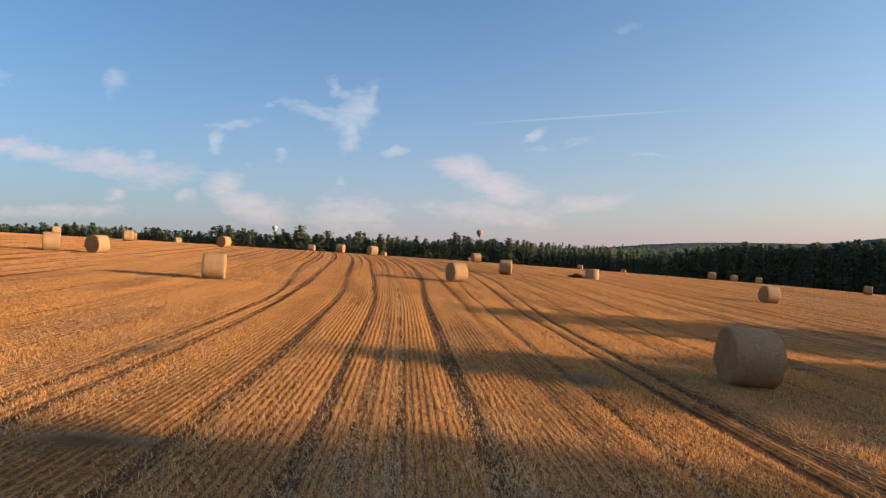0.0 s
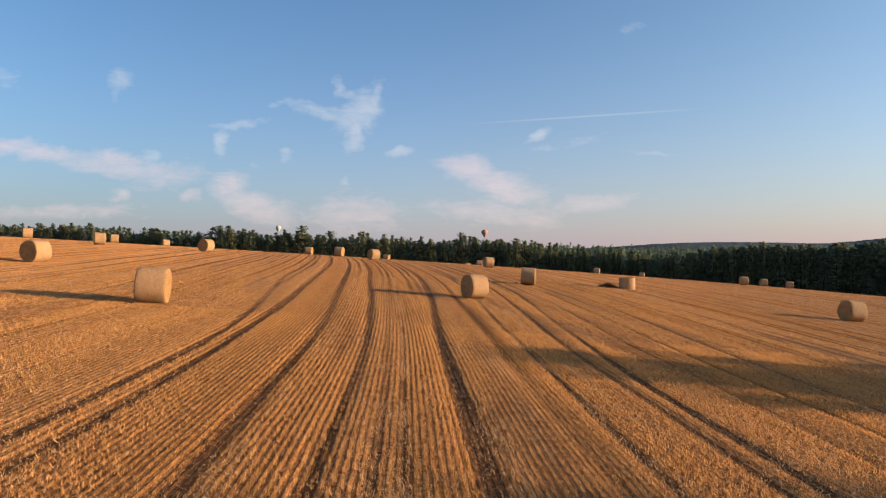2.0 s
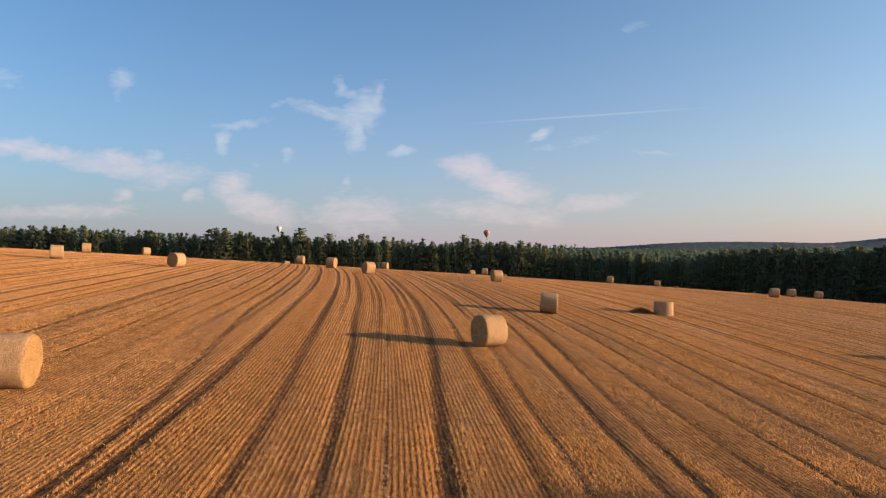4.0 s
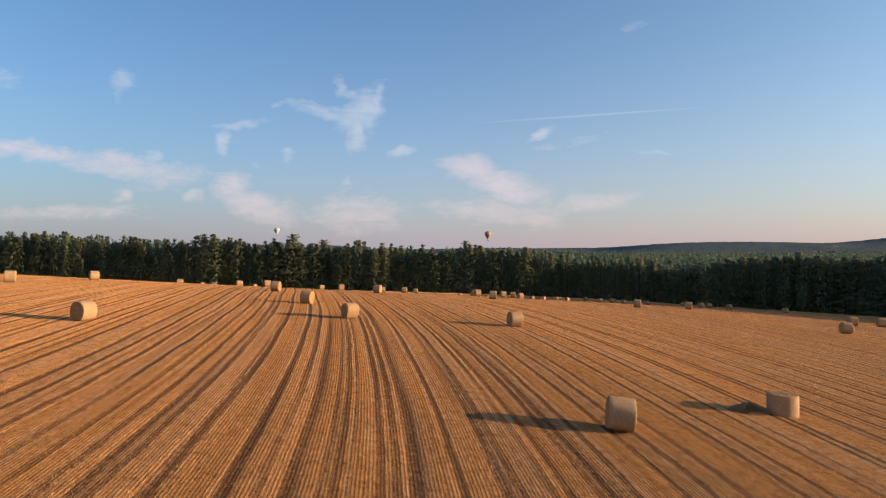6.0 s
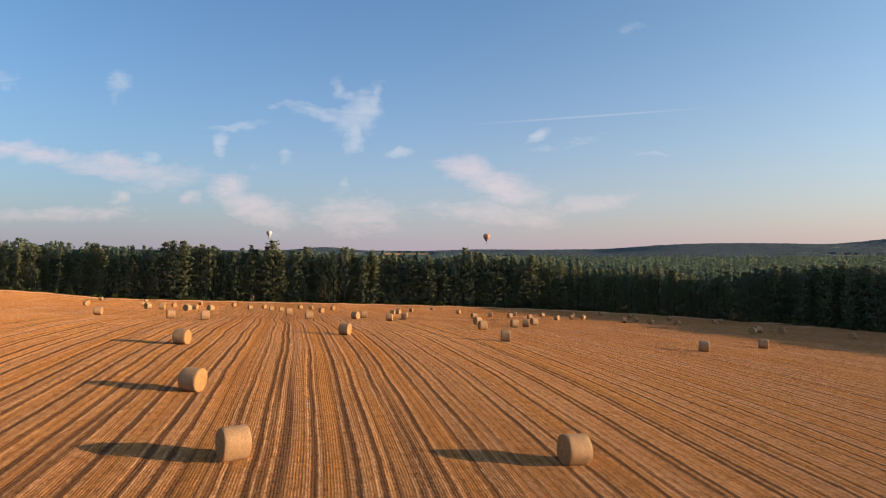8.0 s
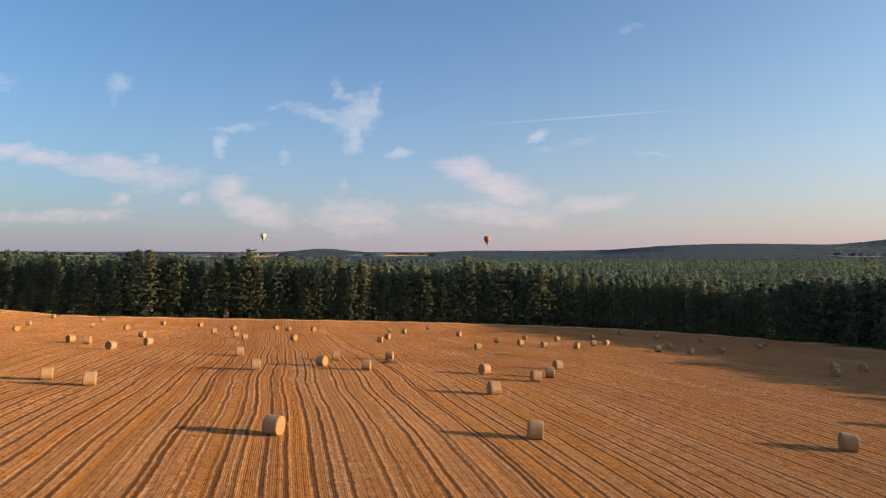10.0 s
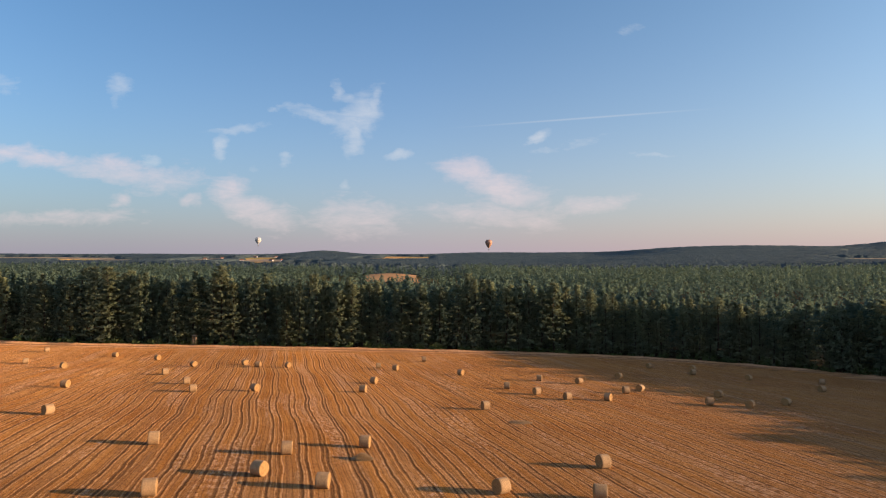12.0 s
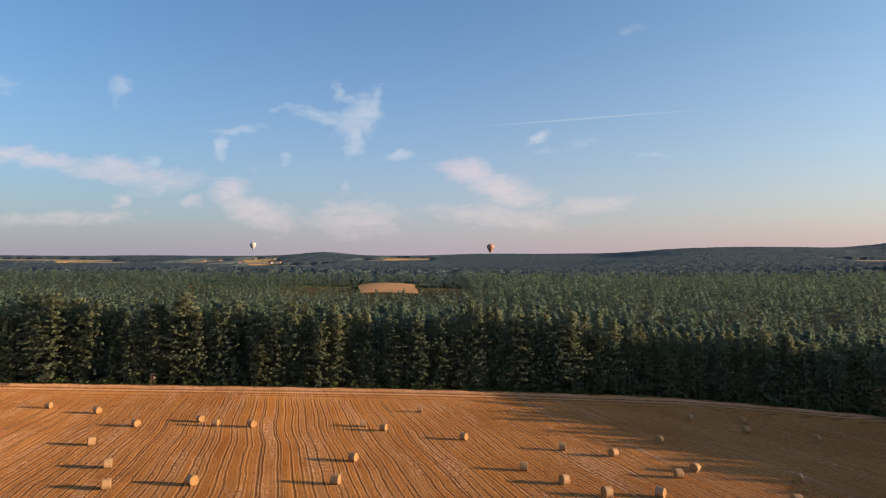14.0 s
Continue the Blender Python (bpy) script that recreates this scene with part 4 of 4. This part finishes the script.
for depth, spacing in ((1.8, 3.9), (5.0, 3.4)):
    for x, y, nx, ny in along_edge(spacing, (-245, 0), (180, 112)):
        k = depth + rnd.uniform(-1.5, 1.5)
        px, py = x + nx * k + rnd.uniform(-2.0, 2.0), y + ny * k
        tall = 1.0 + 0.05 * math.sin(px / 17) + 0.04 * math.sin(px / 6.1) + rnd.uniform(-.10, .05) + .06 * math.exp(-((px + 104) / 24) ** 2) + .05 * math.exp(-((px + 42) / 7) ** 2) - .11 * float(smooth(-px, 125, 175)) - .10 * float(smooth(px, 20, 60)) + .05 * float(smooth(py, 250, 236)) * float(smooth(px, 100, 115))
        plant(px, py, tall, TREE, "pines along the edge of the wood", rnd.uniform(.8, 1.4))
for x, y, nx, ny in along_edge(6.5, (-245, 0), (150, 225)):
    if -80 < x < -69:
        continue
    k = rnd.uniform(.2, 2.6)
    plant(x + nx * k + rnd.uniform(-2.5, 2.5), y + ny * k, rnd.uniform(.32, .72), "young green pine in front of a tall wood", "young pines before the wood", rnd.uniform(1.2, 1.7))

# a belt of trees east of the start, out of view, whose shade reaches the field: where each shadow ends
SHADE_ENDS = [(-60, y) for y in (-20, -14, -8, -2, 2)] + [(-46, 4.5), (-40, 6), (-38, 7.2), (-36, 8.2), (-32, 8.8)]
SHADE_ENDS += [(5, 9.8), (2, 11.4), (0, 12.6), (-3, 13.7), (-4, 14.7), (-1, 15.6), (4, 16.3), (6, 17.3), (8, 18.4)]
SHADE_ENDS += [(11, 20.8), (5, 22.4), (2, 24.0), (0, 25.4), (0, 26.6), (6, 27.8), (12, 28.9), (19, 30.2)]
for i, (x, y) in enumerate(SHADE_ENDS):
    east = (70, 74, 72, 76)[i % 4]
    foot_y = y - (east - x) / math.tan(radians(SUN_AZ - 90)) ** -1
    tall = (east - x) * math.tan(radians(SUN_EL)) + float(land(x, y) - land(east, foot_y))
    plant(east, foot_y, tall / 20.5, "tall pine in a belt beside the stubble field", "pines of the field belt", 1.6 if x < -50 else 1.0, 1)


def wood(name, places, seed, make, label):
    """Many trees in one mesh: crowns of leaf sprays."""
    r = np.random.default_rng(seed)
    me = leafy(name, *make(places, r), M_WOOD)
    return tagged(new(name, me), label, "wood", kind="stuff")


CLEARING = (-68, -18, 590, 640)


def places_in(x0, x1, y0, y1, step, inner, outer, r):
    xs, ys = np.meshgrid(np.arange(x0, x1, step), np.arange(y0, y1, step))
    x = xs.ravel() + r.uniform(-.45, .45, xs.size) * step
    y = ys.ravel() + r.uniform(-.45, .45, xs.size) * step
    d = beyond_edge(x, y)
    keep = (d > inner) & (d < outer) & (x < .80 * y + 40) & (-x < np.where(y > 330, .78 * (y - 80) + 30, .80 * y + 40))
    c = CLEARING
    keep &= ~((x > c[0]) & (x < c[1]) & (y > c[2] - 55) & (y < c[3]))
    return np.stack([x[keep], y[keep], land(x[keep], y[keep])], -1)


def stand_of_pines(places, r):
    out, facing, shapes = [], [], []
    for i in range(8):
        h = r.uniform(17.5, 20.5)
        c, _ = pine_crown(r, h, r.uniform(.12, .4), r.uniform(2.3, 3.2), 11, 5, 2)
        shapes.append(rounded(tufts(c, .62, 9, r), 0, 0, 1.2, .2))
    for i, p in enumerate(places):
        a, k = r.uniform(0, 6.28), r.uniform(.88, 1.08) - .03 * float(smooth(p[0], 40, 90))
        s, sn = shapes[r.integers(8)]
        ca, sa = math.cos(a) * k, math.sin(a) * k
        out.append(np.stack([s[:, 0] * ca - s[:, 1] * sa, s[:, 0] * sa + s[:, 1] * ca, s[:, 2] * k], -1) + p)
        facing.append(np.stack([(sn[:, 0] * ca - sn[:, 1] * sa) / k, (sn[:, 0] * sa + sn[:, 1] * ca) / k, sn[:, 2]], -1))
    return np.concatenate(out), np.concatenate(facing)


def far_pines(places, r):
    out, facing, shapes = [], [], []
    for i in range(10):
        h = r.uniform(16, 19.5)
        n = 14
        f = np.linspace(.36, 1, n)
        a = r.uniform(0, 6.28, n)
        q = r.uniform(2.2, 3.1) * (1 - ((f - .36) / .64) ** 2.4) * r.uniform(.5, 1.1, n)
        c = np.stack([q * np.cos(a), q * np.sin(a), f * h], -1)
        shapes.append(rounded(tufts(c, 1.0, 6, r, .7), 0, 0, 1.4, .15))
    for p in places:
        a, k = r.uniform(0, 6.28), r.uniform(.8, 1.12)
        s, sn = shapes[r.integers(10)]
        if -105 < p[0] < 20 and 455 < p[1] < 700:
            k *= .5                                  # young trees, lowered so that the camera sees the clearing
        elif p[0] < 20:
            k *= 1 - .16 * float(smooth(p[1], 370, 450))
        ca, sa = math.cos(a) * k, math.sin(a) * k
        out.append(np.stack([s[:, 0] * ca - s[:, 1] * sa, s[:, 0] * sa + s[:, 1] * ca, s[:, 2] * k], -1) + p)
        facing.append(np.stack([(sn[:, 0] * ca - sn[:, 1] * sa) / k, (sn[:, 0] * sa + sn[:, 1] * ca) / k, sn[:, 2]], -1))
    return np.concatenate(out), np.concatenate(facing)


def tall_pines(places, r):
    """Full-crowned pines close together; the places hold each one's height."""
    out, facing, shapes = [], [], []
    for i in range(6):
        c, _ = pine_crown(r, 20.5, .05, r.uniform(3.6, 4.6), 22, 5, 2)
        shapes.append(rounded(tufts(c, .72, 10, r), 0, 0, 1.2, .2))
    for x, y, z, h in places:
        a, k, s_n = r.uniform(0, 6.28), h / 20.5, shapes[r.integers(6)]
        turn = np.array([[math.cos(a), math.sin(a), 0], [-math.sin(a), math.cos(a), 0], [0, 0, 1]])
        out.append(s_n[0] @ turn * k + (x, y, z))
        facing.append(s_n[1] @ turn)
    return np.concatenate(out), np.concatenate(facing)


def shade_rows():
    """Rows added behind the eastern edge to deepen its shade, taller out of view."""
    out = []
    for depth, spacing in ((8.5, 2.6), (12.0, 2.9)):
        for x, y, nx, ny in along_edge(spacing, (112, 0), (190, 122)):
            px, py = x + nx * depth + rnd.uniform(-1, 1), y + ny * depth + rnd.uniform(-1, 1)
            tall = .97 + .04 * float(smooth(y, 245, 225)) + .17 * float(smooth(y, 188, 172)) + rnd.uniform(-.06, .05)
            out.append((px, py, float(land(px, py)) - .1, 20.5 * tall))
    return out


rw = np.random.default_rng(21)
wood("wood_edge", shade_rows(), 24, tall_pines, "tall dark green pines standing close together")
wood("wood_near", places_in(-300, 320, 150, 360, 4.4, 7, 34, rw), 22, stand_of_pines, "dense dark green pine wood behind the field")
wood("wood_beyond", places_in(-640, 700, 120, 800, 7.5, 36, 2000, rw), 23, far_pines, "wide dark green pine forest seen from above")


def shrubs():
    r = np.random.default_rng(31)
    cs = []
    for x, y, nx, ny in along_edge(1.3, (-245, 0), (165, 200)):
        if r.random() < .25:
            continue
        k = r.uniform(-1.2, 1.0)
        h, w = r.uniform(.7, 2.6), r.uniform(.6, 1.4)
        px, py = x + nx * k, y + ny * k
        n = int(14 * h)
        a, q = r.uniform(0, 6.28, n), np.sqrt(r.random(n)) * w
        cs.append(np.stack([px + q * np.cos(a), py + q * np.sin(a), land(px, py) + r.uniform(.1, h, n) * (1.1 - q / w * .5)], -1))
    v = tufts(np.concatenate(cs), .5, 4, r, .8)
    me = mesh_from("undergrowth", v, np.arange(len(v), dtype=np.int32).reshape(-1, 3), M_BUSH)
    return tagged(new("undergrowth", me), "green shrubs along the foot of the pine wood", "shrubs", kind="stuff")


shrubs()


# ---- the far country ----
def canopy():
    """Tree tops beyond the near wood, as one uneven roof of crowns with open fields left free."""
    r = np.random.default_rng(51)
    ys = np.array(list(np.arange(760, 1500, 7.0)) + list(np.arange(1500, 2600, 13.0)) + list(np.arange(2600, 4800, 24.0)))
    us = np.linspace(-.86, .92, 300)
    U, Yc = np.meshgrid(us, ys)
    Xc = U * Yc + r.uniform(-1, 1, U.shape) * Yc * .0022
    Yc = Yc + r.uniform(-.4, .4, U.shape) * np.gradient(ys)[:, None]
    top = land(Xc, Yc) + 9 * smooth(Yc, 740, 900) + 2 + r.uniform(0, 1, U.shape) ** 1.3 * (7 - 3 * smooth(Yc, 1000, 2500))
    open_land = np.zeros(U.shape, bool)
    for x0, x1, y0, y1 in FIELDS:
        open_land |= (Xc > x0) & (Xc < x1) & (Yc > y0 - 330) & (Yc < y1)
    top = np.where(open_land, land(Xc, Yc) - 6, top)
    me = mesh_from("far_woods", np.stack([Xc, Yc, top], -1), grid_faces(len(us), len(ys)), M_WOOD_HAZED)
    me.polygons.foreach_set("use_smooth", np.ones(len(me.polygons), bool))
    return tagged(new("far_woods", me), "distant wooded country under evening light", "woods", kind="stuff")


def hazed_far_leaf():
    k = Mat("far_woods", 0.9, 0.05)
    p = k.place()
    # the blue of distance haze is mixed into these greens
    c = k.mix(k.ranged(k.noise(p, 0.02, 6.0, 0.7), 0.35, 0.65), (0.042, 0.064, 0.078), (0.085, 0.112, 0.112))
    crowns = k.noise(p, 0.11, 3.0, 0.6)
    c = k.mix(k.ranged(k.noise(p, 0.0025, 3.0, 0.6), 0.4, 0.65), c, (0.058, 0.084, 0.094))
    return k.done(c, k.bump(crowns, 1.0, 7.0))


M_WOOD_HAZED = hazed_far_leaf()
FIELDS = [(-1650, -1250, 2700, 2950), (-1130, -950, 2780, 2950), (-880, -640, 2600, 2850), (-1000, -780, 3100, 3300), (545, 665, 1105, 1180), (1330, 1700, 2080, 2200), (-420, -60, 3000, 3200), (-330, 120, 3500, 3650), (-2300, -1600, 3000, 3200), (620, 790, 1120, 1180), (1500, 2400, 2050, 2250), (-700, -420, 2300, 2420)]
canopy()


def far_field(x0, x1, y0, y1, lift, low, high):
    xs, ys = np.linspace(x0, x1, 24), np.linspace(y0, y1, 12)
    A, B = np.meshgrid(xs, ys)
    A = A + 0.10 * (x1 - x0) * np.sin(B / (y1 - y0) * 5 + x0) * .4
    me = mesh_from("far_field", np.stack([A, B, land(A, B) + lift], -1), grid_faces(24, 12), plain_material("far_stubble", low, high, .012, .95, .05))
    return tagged(new("far_field", me), "distant harvested field between dark woods", "field", kind="structure")


for i, f in enumerate(FIELDS):
    far_field(*f, 1.0, (0.24, 0.19, 0.13), (0.37, 0.29, 0.19))
far_field(-66, -20, 592, 622, 0.4, (0.34, 0.19, 0.09), (0.50, 0.29, 0.14))


CACHE = {}


def plain_cache(key, low, high):
    if key not in CACHE:
        CACHE[key] = plain_material(key[0], low, high, 1.0, .6, .3, .05)
    return CACHE[key]


# ---- far farmhouses ----
def farmhouse(x, y, turn, long, walls):
    ob = new("farmhouse")
    w, h = 8.0, 5.0
    bm = bmesh.new()
    box(bm, -long / 2, long / 2, -w / 2, w / 2, -2, h)
    part("wall", bm, plain_cache(("wall_plaster", walls, 0), (walls * .85,) * 3, (walls, walls * .98, walls * .92)), ob)
    bm = bmesh.new()
    a, b, t = long / 2 + .4, w / 2 + .5, h + 4.2
    p = [bm.verts.new(q) for q in ((-a, -b, h - .3), (a, -b, h - .3), (a, b, h - .3), (-a, b, h - .3), (-a, 0, t), (a, 0, t))]
    for f in ((0, 1, 5, 4), (2, 3, 4, 5), (1, 2, 5), (3, 0, 4), (3, 2, 1, 0)):
        bm.faces.new([p[i] for i in f])
    part("roof", bm, plain_cache(("roof_tiles", 0, 0), (.16, .07, .045), (.26, .12, .08)), ob, "red tiled roof")
    for i in range(3):
        bm = bmesh.new()
        q = -long / 2 + long * (i + .5) / 3
        box(bm, q - .6, q + .6, -w / 2 - .06, -w / 2 + .05, 1.2, 2.9)
        part("window", bm, plain_cache(("window_glass", 0, 0), (.03, .035, .04), (.05, .055, .06)), ob)
    ob.matrix_basis = Matrix.Translation((x, y, float(land(x, y)) + 1)) @ pose(0, 0, 0, 0, 0, turn)
    return tagged(ob, "pale farmhouse with a red roof among far fields", "house", "far farmhouses")


for x, y, turn, long, walls in ((-860, 2630, 12, 15, .45), (-742, 2660, -20, 18, .4), (-690, 2640, 40, 13, .45), (-1085, 2800, 5, 16, .42), (-1010, 2810, 30, 14, .45), (-960, 3130, -10, 18, .42), (-850, 3120, 15, 15, .4)):
    farmhouse(x, y, turn, long, walls)


# ---- hot-air balloons ----
def balloon(x, y, z, width, low, high, label, stripe):
    ob = new("hot_air_balloon")
    r = width / 2
    prof = [(.17, -1.42), (.26, -1.25), (.52, -.85), (.78, -.42), (.95, -.02), (1.0, .22), (.96, .48), (.80, .74), (.52, .93), (.22, 1.01), (.02, 1.03)]
    for g in range(12):
        bm = bmesh.new()
        a0 = 2 * math.pi * g / 12
        rows_of = []
        for q, h in prof:
            rows_of.append([bm.verts.new((r * q * (1 + (.035 if 0 < i < 4 else 0)) * math.cos(a0 + i * math.pi / 24), r * q * (1 + (.035 if 0 < i < 4 else 0)) * math.sin(a0 + i * math.pi / 24), r * h)) for i in range(5)])
        for a, b in zip(rows_of, rows_of[1:]):
            for i in range(4):
                f = bm.faces.new((a[i], a[i + 1], b[i + 1], b[i]))
                f.smooth = True
        part("gore", bm, plain_cache(("gore", g % 2, low), low if g % 2 else high, high if g % 2 else stripe), ob)
    bm = bmesh.new()
    b = r * .13
    box(bm, -b, b, -b, b, -r * 1.98, -r * 1.78)
    bmesh.ops.bevel(bm, geom=bm.edges[:], offset=b * .15, segments=1)
    part("basket", bm, plain_cache(("wicker", 0, 0), (.10, .06, .03), (.22, .14, .07)), ob, "brown wicker basket")
    for i in range(4):
        a = math.pi / 4 + i * math.pi / 2
        bm = bmesh.new()
        beam(bm, (b * 1.2 * math.cos(a), b * 1.2 * math.sin(a), -r * 1.8), (r * .17 * math.cos(a), r * .17 * math.sin(a), -r * 1.40), r * .008, 4)
        part("cable", bm, plain_cache(("cable", 0, 0), (.05, .05, .05), (.08, .08, .08)), ob)
    ob.location = (x, y, z)
    return tagged(ob, label, "balloon", "balloons in the sky")


balloon(72, 1013, 37.5, 10.8, (.26, .13, .10), (.40, .24, .17), "dark red and orange hot-air balloon in flight", (.30, .17, .13))
balloon(-263, 950, 40.0, 8.4, (.38, .39, .40), (.46, .47, .47), "pale grey hot-air balloon in flight", (.24, .25, .27))


# ---- raised hide at the wood's edge ----
def raised_hide(x, y):
    ob = new("raised_hide")
    ob.location = (x, y, float(land(x, y)))
    w = plain_material("weathered_boards", (.07, .055, .04), (.15, .12, .09), 4.0)
    for sx in (-1, 1):
        for sy in (-1, 1):
            bm = bmesh.new()
            beam(bm, (sx * .95, sy * .95, -.2), (sx * .65, sy * .65, 3.0), .07)
            part("leg", bm, w, ob)
    for sx in (-1, 1):
        bm = bmesh.new()
        beam(bm, (sx * .85, -.85, .6), (-sx * .68, -.68, 2.7), .045)
        part("brace", bm, w, ob)
    bm = bmesh.new()
    box(bm, -.8, .8, -.8, .8, 3.0, 3.08)
    part("platform", bm, w, ob)
    for x0, x1, y0, y1 in ((-.75, .75, -.75, -.71), (-.75, .75, .71, .75), (-.75, -.71, -.7, .7), (.71, .75, -.7, .7)):
        bm = bmesh.new()
        box(bm, x0, x1, y0, y1, 3.08, 4.0)
        part("side_panel", bm, w, ob)
    for sx in (-1, 1):
        for sy in (-1, 1):
            bm = bmesh.new()
            box(bm, sx * .70 - .04, sx * .70 + .04, sy * .70 - .04, sy * .70 + .04, 3.9, 4.75)
            part("post", bm, w, ob)
    bm = bmesh.new()
    bmesh.ops.create_cube(bm, size=1, matrix=Matrix.Translation((0, 0, 4.82)) @ pose(0, 0, 0, 8, 0, 0) @ Matrix.Diagonal((2.0, 2.1, .06, 1)))
    part("roof", bm, w, ob)
    for sx in (-.22, .22):
        bm = bmesh.new()
        beam(bm, (sx, -1.9, -.1), (sx, -.8, 3.1), .04)
        part("ladder_rail", bm, w, ob)
    for i in range(9):
        f = (i + .7) / 9.6
        bm = bmesh.new()
        beam(bm, (-.24, -1.9 + 1.1 * f, -.1 + 3.2 * f), (.24, -1.9 + 1.1 * f, -.1 + 3.2 * f), .025)
        part("rung", bm, w, ob)
    ob.scale = (.66, .66, .66)
    return tagged(ob, "weathered wooden raised hide beside the pine wood", "hunting hide")


raised_hide(-74.5, 287.0)
